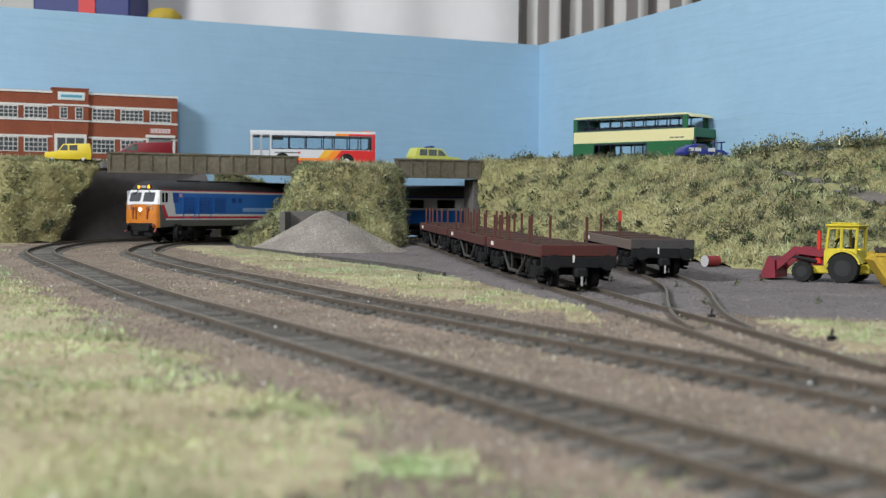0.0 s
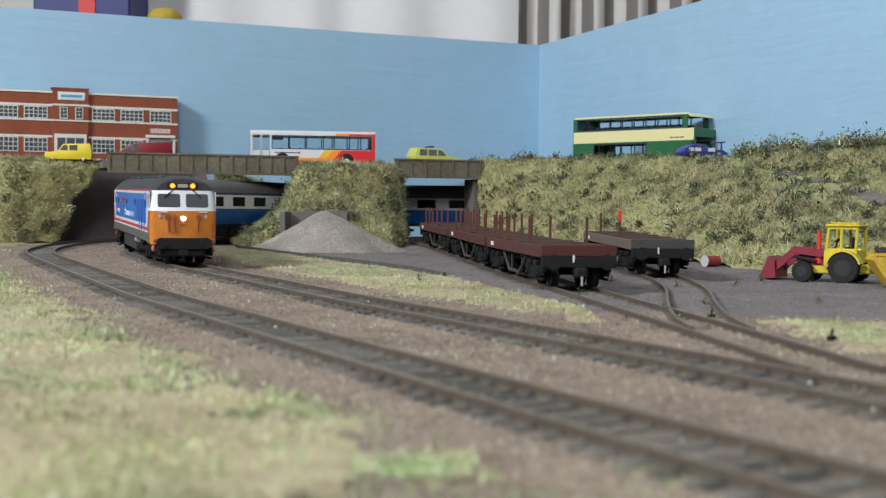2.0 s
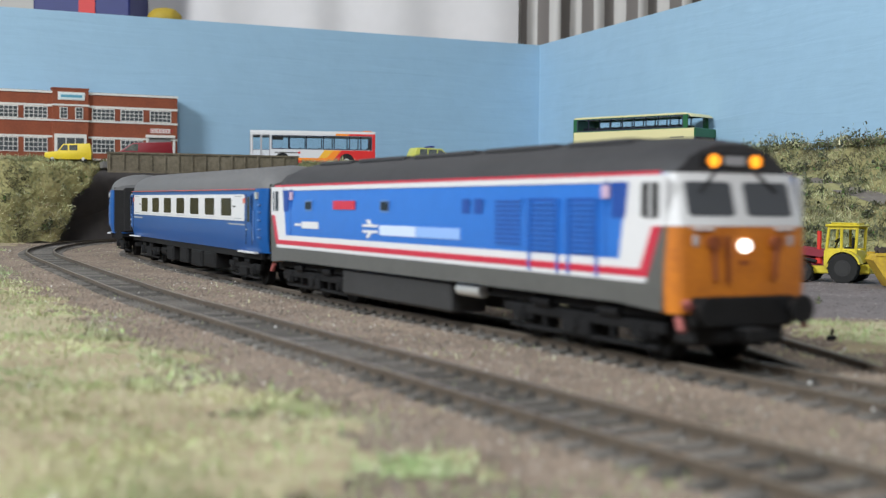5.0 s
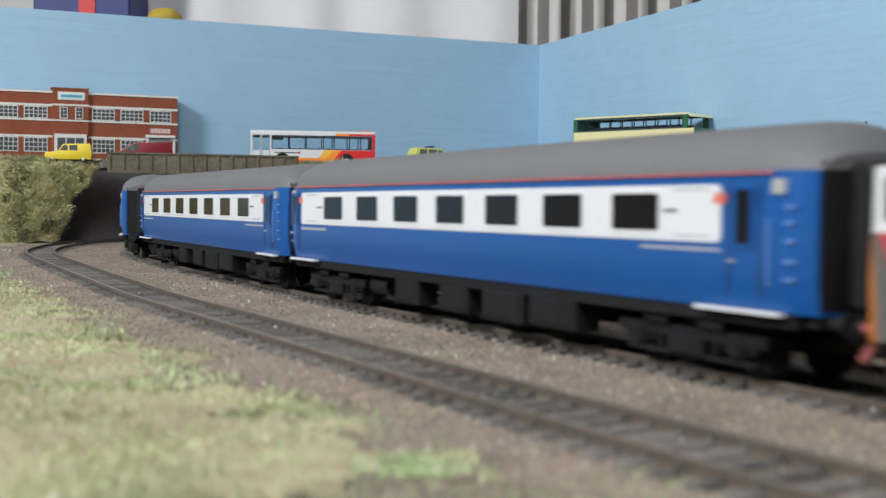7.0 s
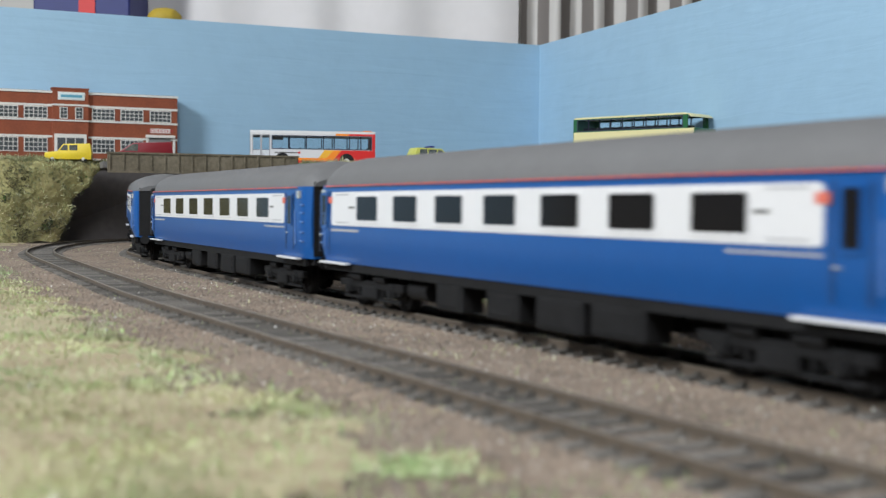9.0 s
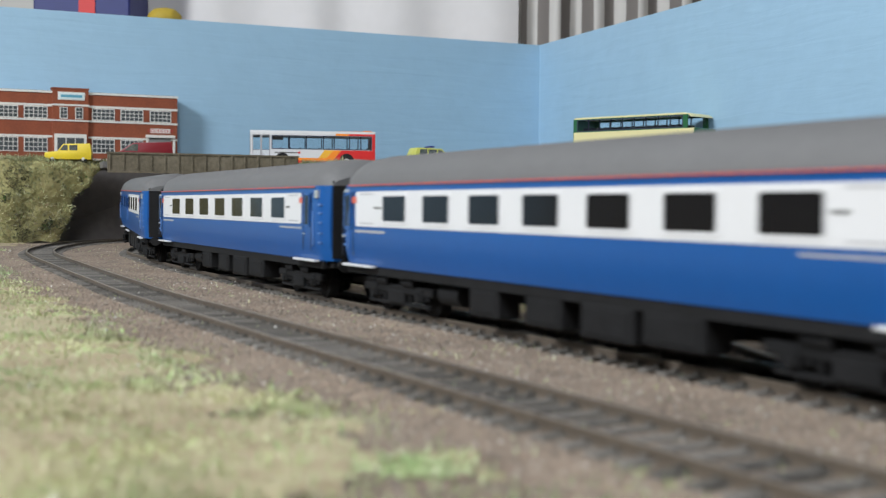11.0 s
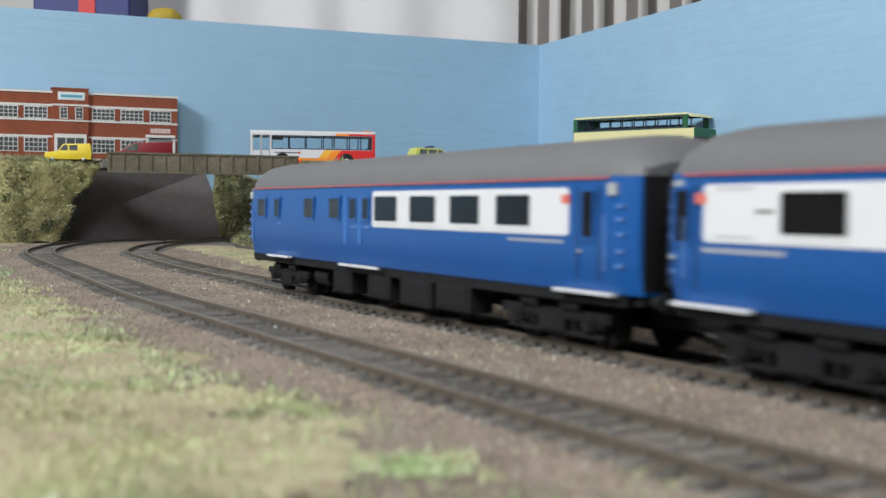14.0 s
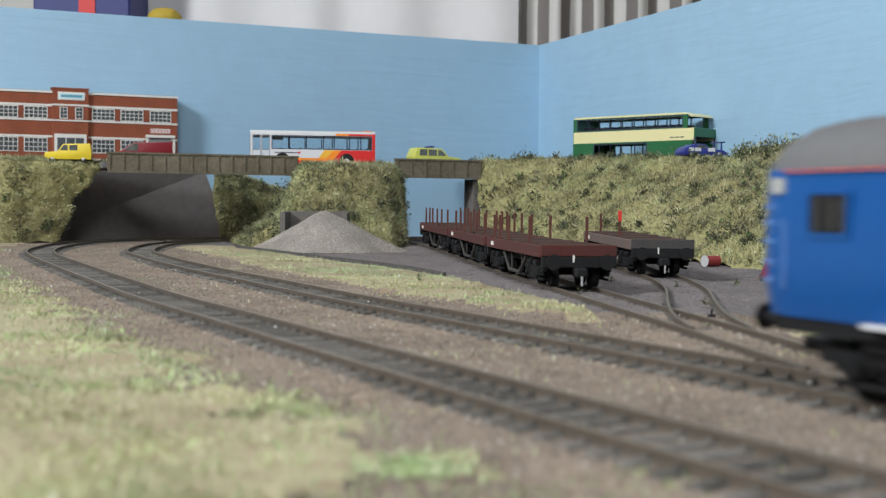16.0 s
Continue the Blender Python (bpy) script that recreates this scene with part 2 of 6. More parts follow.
def make_ground():
    xs = np.concatenate([np.arange(-900, -420, 30), np.arange(-420, 260, 3.4), np.arange(260, 900, 30)])
    ys = np.concatenate([np.arange(-500, 90, 30), np.arange(90, 400, 2.5), np.arange(400, 1100, 5.0), np.arange(1100, 1700, 30)])
    verts = [(x * K, y * K, ground_z(x, y) * K) for y in ys for x in xs]
    n = len(xs)
    faces = [(j * n + i, j * n + i + 1, (j + 1) * n + i + 1, (j + 1) * n + i) for j in range(len(ys) - 1) for i in range(n - 1)]
    ob = raw("ground", verts, faces, BALLAST, smooth=True)
    ob.data.materials.append(YARD)
    ob.data.materials.append(TURF)
    kinds = [ground_kind((xs[i] + xs[i + 1]) / 2, (ys[j] + ys[j + 1]) / 2) for j in range(len(ys) - 1) for i in range(n - 1)]
    ob.data.polygons.foreach_set("material_index", kinds)
    return tagged(ob, "brown ballasted baseboard with grey ash yard and turf", "ground", kind="structure")


make_ground()


# ---- walls of the room and the backdrop boards ----
def board(name, a, b, z0, z1, thick, material, label):
    """An upright board from a to b in plan, its thickness behind it."""
    bm = bmesh.new()
    a, b = Vector(a), Vector(b)
    t = (b - a).normalized()
    n = Vector((-t.y, t.x)) * thick
    prism(bm, [(a.x, a.y), (b.x, b.y), (b.x + n.x, b.y + n.y), (a.x + n.x, a.y + n.y)], z0, z1, "z")
    return tagged(part(name, bm, material, None), label, "wall", kind="structure")


CORNER = (106.1, 1450)
board("wall_backdrop_rear", (-414.3 - 520 * 1.0, 1205 - 245 * 1.0), CORNER, -40, 215.4, 12, SKY, "sky-blue painted backdrop board behind the layout")
board("wall_backdrop_side", (CORNER[0] + 12 * 0.373 * 0, CORNER[1]), (106.1 + 120.1 * 3.6, 1450 - 322 * 3.6), -40, 215.4, 12, SKY, "sky-blue painted backdrop board along the side")
ROOMW = mat("room_wall", (0.70, 0.69, 0.67), 0.9, var=0.06, scale=2)
CURTAIN = mat("grey_white_cloth", (0.74, 0.72, 0.73), 0.9, var=0.06, scale=5)
FLOORM = mat("room_floor", (0.30, 0.27, 0.24), 0.8, var=0.2, scale=4)
RX0, RX1, RY0, RY1, RZ0, RZ1 = -2600, 2600, -2000, 2200, -1000, 1450
board("wall_north", (RX0, RY1), (RX1, RY1), RZ0, RZ1, 100, ROOMW, "plain off-white room wall behind the layout")
board("wall_south", (RX1, RY0), (RX0, RY0), RZ0, RZ1, 100, ROOMW, "plain off-white room wall")
board("wall_east", (RX1, RY1), (RX1, RY0), RZ0, RZ1, 100, ROOMW, "plain off-white room wall")
board("wall_west", (RX0, RY0), (RX0, RY1), RZ0, RZ1, 100, ROOMW, "plain off-white room wall")
tagged(part("floor", bx(RX0 - 100, RX1 + 100, RY0 - 100, RY1 + 100, RZ0 - 60, RZ0), FLOORM, None), "plain brown room floor", "floor", kind="structure")
tagged(part("ceiling", bx(RX0 - 100, RX1 + 100, RY0 - 100, RY1 + 100, RZ1, RZ1 + 60), ROOMW, None), "white painted ceiling", "ceiling", kind="structure")


def cloth(name, x0, x1, y, z0, z1, folds, depth, material, label, seed):
    """A hanging curtain with soft folds."""
    n, m = 160, 6
    verts, faces = [], []
    for side in (0, 1.2):
        for j in range(m):
            for i in range(n):
                u, v = i / (n - 1), j / (m - 1)
                w = math.sin(u * folds * 6.283 + 1.3 * noise.noise((u * 5, v, seed))) + 0.5 * noise.noise((u * folds * 1.7, v * 1.5, seed + 4))
                verts.append(((x0 + (x1 - x0) * u) * K, (y + depth * w + side) * K, (z0 + (z1 - z0) * v) * K))
    for s in (0, 1):
        o = s * n * m
        faces += [(o + j * n + i, o + j * n + i + 1, o + (j + 1) * n + i + 1, o + (j + 1) * n + i) for j in range(m - 1) for i in range(n - 1)]
    ob = raw(name, verts, faces, material, smooth=True)
    return tagged(ob, label, "curtain")


def striped():
    m = mat("striped_cloth", (0.55, 0.54, 0.52), 0.9)
    t = m.node_tree
    co, w, r = t.nodes.new("ShaderNodeTexCoord"), t.nodes.new("ShaderNodeTexWave"), t.nodes.new("ShaderNodeValToRGB")
    w.bands_direction = "X"
    w.inputs["Scale"].default_value = 11.0
    w.inputs["Distortion"].default_value = 0.4
    e = r.color_ramp.elements
    e[0].position, e[0].color = 0.45, (0.62, 0.60, 0.58, 1)
    e[1].position, e[1].color = 0.6, (0.20, 0.18, 0.17, 1)
    t.links.new(co.outputs["Object"], w.inputs["Vector"])
    t.links.new(w.outputs["Fac"], r.inputs[0])
    t.links.new(r.outputs[0], t.nodes["Principled BSDF"].inputs["Base Color"])
    return m


cloth("curtain", -520, 95, 1680, -300, 900, 5, 7, CURTAIN, "plain pale grey curtain hanging behind the backdrop", 1.0)
cloth("curtain", 98, 620, 1690, -300, 900, 9, 13, striped(), "grey and white striped curtain in folds", 2.0)


# ---- track ----
def sweep(name, path, s0, s1, offset, prof, material, parent, lift=0.0, step=5.0, label=""):
    """A bar of the given cross-section drawn along a line."""
    ss = np.arange(s0, s1, step)
    verts, faces = [], []
    n = len(prof)
    for s in ss:
        p, q = along(path, s - 2), along(path, s + 2)
        t = (q - p) / np.linalg.norm(q - p)
        c = (p + q) / 2
        for a, z in prof:
            o = offset + a
            verts.append(((c[0] - t[1] * o) * K, (c[1] + t[0] * o) * K, (z + lift + rise(c[1])) * K))
    for i in range(len(ss) - 1):
        faces += [(i * n + j, i * n + (j + 1) % n, (i + 1) * n + (j + 1) % n, (i + 1) * n + j) for j in range(n)]
    faces += [tuple(range(n)), tuple(range(len(verts) - 1, len(verts) - n - 1, -1))]
    ob = raw(name, verts, faces, material, parent, label)
    bm = bmesh.new()
    bm.from_mesh(ob.data)
    bmesh.ops.recalc_face_normals(bm, faces=bm.faces)
    bm.to_mesh(ob.data)
    bm.free()
    return ob


RAIL_PROFILE = [(-0.55, 0.0), (0.55, 0.0), (0.55, -0.75), (0.22, -0.95), (0.22, -1.9), (0.9, -2.1), (0.9, -2.35), (-0.9, -2.35), (-0.9, -2.1), (-0.22, -1.9), (-0.22, -0.95), (-0.55, -0.75)]
HEAD_PROFILE = [(-0.45, 0.04), (0.45, 0.04), (0.45, -0.05), (-0.45, -0.05)]
SLEEPER_MESHES = []
rnd = random.Random(4)
for k in range(5):
    bm = bmesh.new()
    vs = box(bm, -13.4, 13.4, -1.75, 1.75, -3.4, -1.7, 0.25)
    for v in vs:
        v.co.x += rnd.uniform(-0.35, 0.35) * K * (1 if abs(v.co.x) > 0.0128 else 0)
        v.co.z += rnd.uniform(-0.1, 0.1) * K
    for sx in (-8.35, 8.35):
        for sy in (-1.25, 1.25):
            box(bm, sx + sy - 0.5, sx + sy + 0.5, -0.6, 0.6, -1.6, -1.1)
    me = bpy.data.meshes.new("sleeper")
    bm.to_mesh(me)
    bm.free()
    me.materials.append(SLEEPER)
    SLEEPER_MESHES.append(me)


def track(name, path, s0, s1, label, pitch=7.4, rails=True, sink=0.0):
    tr = thing(name, label, "railway track", kind="structure")
    if rails:
        for side in (-8.35, 8.35):
            r = sweep("rail", path, s0, s1, side, RAIL_PROFILE, RAIL, tr)
            sweep("rail_head", path, s0, s1, side, HEAD_PROFILE, RAILTOP, r, label="worn bright rail head")
    s = s0
    while s < s1:
        p, q = along(path, s - 2), along(path, s + 2)
        c = (p + q) / 2
        a = math.degrees(math.atan2(q[1] - p[1], q[0] - p[0])) - 90
        ob = new("sleeper", SLEEPER_MESHES[rnd.randrange(5)])
        ob.parent = tr
        ob.matrix_basis = pose(c[0] * K, c[1] * K, (rise(c[1]) - sink + rnd.uniform(-0.12, 0.08)) * K, 0, 0, a + rnd.uniform(-1.5, 1.5))
        s += pitch * rnd.uniform(0.97, 1.03)
    return tr


def s_near(path, x, y):
    return float(path[1][int(np.argmin(np.hypot(path[0][:, 0] - x, path[0][:, 1] - y)))])


track("track", LINE_ONE, 6, LINE_ONE[1][-1] - 6, "outer curved model railway track with rusty rails and dark sleepers")
track("track", LINE_TWO, s_near(LINE_TWO, 160, 1145), s_near(LINE_TWO, 200, -45), "inner curved model railway track with rusty rails and dark sleepers")
track("track", SIDING_A, 4, s_near(SIDING_A, 82, 262), "siding track half sunk in grey ash", sink=0.3)
track("track", SIDING_B, 4, s_near(SIDING_B, 77, 345), "curved siding track half sunk in grey ash", sink=0.3)

# ---- road, bridges and cuttings ----
EDGE = Vector((-261.3, 1007.0))       # near edge of the road at its left bridge
ALONG = Vector((0.94, 0.342)).normalized()
BACK = Vector((-ALONG.y, ALONG.x))
ROAD_Z = 66.0


def on_road(k, b):
    p = EDGE + ALONG * k + BACK * b
    return p.x, p.y


def slab(name, k0, k1, b0, b1, z0, z1, material, parent=None, label=""):
    bm = bmesh.new()
    prism(bm, [on_road(k0, b0), on_road(k1, b0), on_road(k1, b1), on_road(k0, b1)], z0, z1, "z")
    return part(name, bm, material, parent, label)


tagged(slab("road", -4, 420, 4.5, 92, ROAD_Z - 5, ROAD_Z, ROADM), "plain grey road along the top of the cutting", "road", kind="structure")


def bridge(k0, k1, label, posts):
    b = thing("bridge", label, "bridge")
    slab("girder", k0, k1, 0, 4, 58.8, 72.0, CONCRETE, b)
    slab("top_rail", k0 - 0.5, k1 + 0.5, -0.9, 4.2, 72.05, 73.4, CONCRETE, b)
    slab("bottom_flange", k0, k1, -0.9, 4, 57.2, 58.7, CONCRETE, b)
    for i in range(posts):
        k = k0 + 1.5 + (k1 - k0 - 3) * i / (posts - 1)
        slab("stiffener", k - 0.5, k + 0.5, -0.8, 0.0, 58.8, 72, CONCRETE, b)
    return b


bridge(-1, 151, "weathered brown plate-girder bridge carrying the road", 15)
bridge(235, 313, "short weathered brown plate-girder bridge carrying the road", 7)


def sheet(name, rows, material, label, category, rough=2.5, cells=4.0, seed=0.0, kind="structure"):
    """A rough ground surface through rows of places, near row first."""
    rows = [[Vector(p) for p in r] for r in rows]
    m, n = len(rows), len(rows[0])
    def at(u, v):
        i, j = min(int(u), n - 2), min(int(v), m - 2)
        a, b = u - i, v - j
        p = rows[j][i].lerp(rows[j][i + 1], a)
        q = rows[j + 1][i].lerp(rows[j + 1][i + 1], a)
        return p.lerp(q, b)
    nu = int(max(sum((r[i + 1] - r[i]).length for i in range(n - 1)) for r in rows) / cells)
    nv = int(max(sum((rows[j + 1][i] - rows[j][i]).length for j in range(m - 1)) for i in range(n)) / cells)
    verts, faces = [], []
    for j in range(nv + 1):
        for i in range(nu + 1):
            p = at(i / nu * (n - 1), j / nv * (m - 1))
            w = noise.noise_vector((p.x / 22, p.y / 22, p.z / 22 + seed)) * rough + noise.noise_vector((p.x / 7, p.y / 7, p.z / 7 + seed)) * rough * 0.6
            p = p + w
            verts.append(tuple(p * K))
    w = nu + 1
    faces = [(j * w + i, j * w + i + 1, (j + 1) * w + i + 1, (j + 1) * w + i) for j in range(nv) for i in range(nu)]
    ob = raw(name, verts, faces, material, smooth=True)
    return tagged(ob, label, category, kind=kind)


# tall bank beside the yard: foot, crest, back of the dirt road, upper crest, rear
BANK_ROWS = [
    [(33, 1085, 0), (60, 1000, 0), (97, 935, 0), (145, 845, 0), (168, 768, -1), (190, 700, -2), (251, 730, -2), (330, 690, -3)],
    [(30, 1108, 38), (75, 1060, 40), (104, 1040, 40), (152, 950, 38), (185, 850, 35), (213, 790, 28), (263, 755, 15), (340, 720, 12)],
    [(28, 1122, 73), (80, 1118, 76), (112, 1120, 77), (166, 1040, 75), (212, 975, 72), (237, 880, 53), (272, 785, 33), (350, 740, 25)],
    [(26, 1190, 69), (85, 1180, 69), (125, 1190, 60), (188, 1095, 60), (226, 1010, 64), (251, 925, 60), (284, 825, 44), (375, 790, 35)],
    [(20, 1250, 69), (90, 1260, 66), (150, 1300, 60), (206, 1170, 60), (244, 1065, 77), (266, 975, 79), (301, 872, 78), (400, 830, 78)],
    [(15, 1390, 66), (95, 1400, 64), (165, 1330, 60), (216, 1190, 60), (248, 1080, 74), (270, 1000, 76), (306, 895, 76), (405, 845, 76)],
]
sheet("embankment", BANK_ROWS, BANK, "tall grassy embankment with scrubby foliage above the yard", "embankment", 3.2, 4.0, 3.0)
DIRT = [(226, 985), (244, 903), (278, 805), (362, 765)]
DIRTM = mat("dirt_track", (0.23, 0.20, 0.175), 0.95, scale=30, colour2=(0.15, 0.125, 0.11), bump=0.9, bscale=700)
sheet("dirt_road", [[a.lerp(b, k) + Vector((0, 0, 0.5)) for a, b in zip([Vector(p) for p in BANK_ROWS[2][4:]], [Vector(p) for p in BANK_ROWS[3][4:]])] for k in (0.12, 0.5, 0.9)], DIRTM, "narrow grey-brown dirt road climbing the bank", "road", 1.0, 4.0, 3.0)
MOUND_ROWS = [
    [(-168, 1085, 3), (-165, 1000, 2), (-143, 950, 0), (-80, 962, 0), (-40, 985, 0), (-31, 1010, 1), (-32, 1100, 3)],
    [(-133, 1085, 30), (-127, 1010, 30), (-121, 985, 30), (-80, 985, 30), (-43, 1010, 30), (-33, 1030, 30), (-34, 1100, 30)],
    [(-122, 1085, 60), (-118, 1030, 60), (-114, 1012, 60), (-80, 1015, 62), (-45, 1040, 62), (-37, 1050, 60), (-38, 1100, 60)],
    [(-117, 1085, 66.5), (-113, 1045, 66.5), (-108, 1034, 67.5), (-80, 1040, 68), (-50, 1058, 68), (-44, 1064, 66.5), (-44, 1100, 66.5)],
    [(-112, 1085, 64), (-108, 1066, 64), (-103, 1062, 64.5), (-80, 1068, 64.5), (-56, 1078, 64.5), (-50, 1082, 64), (-50, 1100, 64)],
]
sheet("embankment", MOUND_ROWS, BANK, "steep grassy mound between the two bridges", "embankment", 2.6, 3.5, 8.0)
LEFT_ROWS = [
    [(-470, 965, 1), (-390, 985, 1), (-350, 1002, 1), (-308, 1030, 2), (-352, 1098, 4)],
    [(-470, 985, 30), (-385, 998, 35), (-340, 1012, 35), (-299, 1034, 33), (-344, 1096, 33)],
    [(-470, 1000, 60), (-380, 1008, 63), (-328, 1016, 65), (-273, 1036, 62), (-326, 1092, 60)],
    [(-470, 1015, 67), (-375, 1020, 68), (-320, 1026, 68), (-265, 1042, 65.0), (-318, 1094, 63.5)],
    [(-470, 1120, 66), (-385, 1120, 66), (-345, 1110, 66), (-318, 1096, 65), (-314, 1098, 63)],
]
sheet("embankment", LEFT_ROWS, BANK, "grassy embankment beside the bridge", "embankment", 3.6, 3.5, 12.0)
FAR_ROWS = [
    [(-205, 1178, 3), (-170, 1208, 3), (-120, 1240, 3), (-60, 1270, 3)],
    [(-212, 1185, 48), (-172, 1225, 38), (-120, 1258, 26), (-58, 1282, 10)],
    [(-212, 1200, 68), (-170, 1245, 50), (-115, 1275, 32), (-55, 1292, 12)],
    [(-212, 1250, 68), (-170, 1275, 50), (-115, 1300, 32), (-55, 1330, 12)],
]
sheet("embankment", FAR_ROWS, BANK, "grassy bank behind the tracks seen under the bridge", "embankment", 2.4, 4.0, 15.0)


def abutment():
    a = thing("bridge_abutment", "dark grey sloping abutment wall under the bridge", "abutment")
    def quad(name, pts, thick):
        b2 = bmesh.new()
        f = [b2.verts.new(Vector(p) * K) for p in pts]
        g = [b2.verts.new(Vector((p[0] + thick[0], p[1] + thick[1], p[2])) * K) for p in pts]
        n = len(pts)
        b2.faces.new(f)
        b2.faces.new(g[::-1])
        for i in range(n):
            b2.faces.new((f[i], g[i], g[(i + 1) % n], f[(i + 1) % n]))
        bmesh.ops.recalc_face_normals(b2, faces=b2.faces)
        part(name, b2, WINGWALL, a)
    quad("face_wall", [(-352, 1078, 1), (-196, 1192, 1), (-219, 1182, 63), (-326, 1085, 62)], (-6, 10))
    slab("pier", 307, 313, 4.2, 26, 0, 57, DARKWALL, None).parent = a
    return a


abutment()


# ---- train ----
CL = 134.3
PALEB = mat("pale_blue_fitting", (0.10, 0.20, 0.45), 0.4)
DOORB = mat("door_strip_blue", (0.03, 0.12, 0.36), 0.5)
BLINDM = mat("blind_grey", (0.20, 0.19, 0.18), 0.9, var=0.2, scale=200)
GRILLE = mat("grille_blue", (0.008, 0.055, 0.28), 0.5)
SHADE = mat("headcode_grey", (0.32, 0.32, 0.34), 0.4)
# Grey base colour stands in for reflections in the windscreens.
SCREEN = mat("cab_glass_reflect_grey", (0.07, 0.075, 0.085), 0.12)
HOSE = mat("dirty_hose", (0.22, 0.055, 0.015), 0.7)
COCK = mat("faded_red", (0.36, 0.10, 0.09), 0.6, var=0.3, scale=200)
DATA = mat("data_pink", (0.50, 0.36, 0.48), 0.6)
PALEW = mat("lettering_white", (0.52, 0.62, 0.80), 0.5)
PALELET = mat("pale_blue", (0.24, 0.40, 0.74), 0.5)
TANKM = mat("tank_grey", (0.03, 0.03, 0.031), 0.7, var=0.3, scale=80)


def bogie(parent, u, wheelbase, rad, axles):
    """A truck with its frames, wheels and springs, centred u millimetres along its vehicle."""
    bm = bmesh.new()
    L = wheelbase / 2 + rad + 2
    for s in (-1, 1):
        y = s * 13.2
        box(bm, -L, L, y - 1.0, y + 1.0, 6.2, 8.6, 0.3)
        box(bm, -6, 6, y - 1.4, y + 1.4, 3.2, 7.0, 0.3)
        box(bm, -L + 3, L - 3, y - 0.7, y + 0.7, 2.6, 3.6, 0.2)
        for i in range(axles):
            x = -wheelbase / 2 + wheelbase * i / (axles - 1)
            box(bm, x - 2.2, x + 2.2, y - 1.5, y + 1.5, 4.2, 8.4, 0.4)
            cyl(bm, (x - 4, y, 5), (x - 4, y, 8.5), 1.0, 8)
            cyl(bm, (x + 4, y, 5), (x + 4, y, 8.5), 1.0, 8)
            cyl(bm, (x, y - s * 0.2, 5.6), (x, y + s * 2.0, 5.6), 1.5, 10)
        for x in (-wheelbase * 0.28, wheelbase * 0.28):
            cyl(bm, (x - 4, y + s * 0.9, 9.6), (x + 4, y + s * 0.9, 9.6), 1.3, 8)
            box(bm, x - 0.6, x + 0.6, y - 0.8, y + 1.2 * s if s > 0 else y + 0.8, 4.0, 10.6)
    box(bm, -5, 5, -12, 12, 6, 11.5)
    b = part("bogie", bm, UNDER, parent)
    b.location = (u * K, 0, 0)
    for i in range(axles):
        x = -wheelbase / 2 + wheelbase * i / (axles - 1)
        w = bmesh.new()
        for s in (-1, 1):
            cyl(w, (0, s * 7.6, 0), (0, s * 9.9, 0), rad, 28)
            cyl(w, (0, s * 7.0, 0), (0, s * 7.6, 0), rad + 0.7, 28)
            cyl(w, (0, s * 9.9, 0), (0, s * 10.3, 0), rad * 0.62, 16)
        cyl(w, (0, -10, 0), (0, 10, 0), 0.9, 8)
        k = part("wheelset", w, UNDER, b, smooth=True)
        k.location = (x * K, 0, rad * K)
    return b


def loft(bm, sections, index=None):
    """Rings of (x, [(y, z), ...]) joined into one skin with closed ends."""
    rings = [[bm.verts.new(Vector((x, y, z)) * K) for y, z in pts] for x, pts in sections]
    n = len(rings[0])
    fs = []
    for a, b in zip(rings, rings[1:]):
        for i in range(n):
            fs.append(bm.faces.new((a[i], a[(i + 1) % n], b[(i + 1) % n], b[i])))
            if index:
                fs[-1].material_index = index[i]
    e = [bm.faces.new(rings[0][::-1]), bm.faces.new(rings[-1])]
    bmesh.ops.recalc_face_normals(bm, faces=fs + e)
    return e


def panel(bm, u0, u1, z0, z1, y, thick, corner=0.0, index=0):
    """A flat plate on a side of a vehicle, with rounded corners."""
    pts = []
    if corner:
        for cx, cz, a0 in ((u1 - corner, z1 - corner, 0), (u0 + corner, z1 - corner, 90), (u0 + corner, z0 + corner, 180), (u1 - corner, z0 + corner, 270)):
            for k in range(4):
                a = radians(a0 + 30 * k)
                pts.append((cx + corner * math.cos(a), cz + corner * math.sin(a)))
    else:
        pts = [(u0, z0), (u1, z0), (u1, z1), (u0, z1)]
    prism(bm, pts, y, y + thick, "y", index)
    return bm


def pbox(u0, u1, z0, z1, y, thick, corner=0.0):
    bm = bmesh.new()
    panel(bm, u0, u1, z0, z1, y, thick, corner)
    return bm


ZB, ZC, ZR = 13.6, 38.9, 46.8      # foot of the side, gutter, roof


def coach_section(zb=ZB, w=18.3):
    body = [(-w + 1.6, zb), (-w + 0.25, zb + 5), (-w, zb + 10), (-w, zb + 16), (-w + 0.5, ZC)]
    return body + [(-y, z) for y, z in body[::-1]]


def roof_section(scale=1.0, w=17.9):
    pts = [(w, ZC), (w - 0.5, ZC + 2.6), (w - 2.3, ZC + 5.2), (w - 6.2, ZC + 7.7), (w - 12, ZC + 9.1), (0, ZC + 9.6)]
    pts = pts + [(-y, z) for y, z in pts[-2::-1]]
    return [(y * (0.5 + 0.5 * scale) if scale < 1 else y, ZC + (z - ZC) * scale) for y, z in pts]


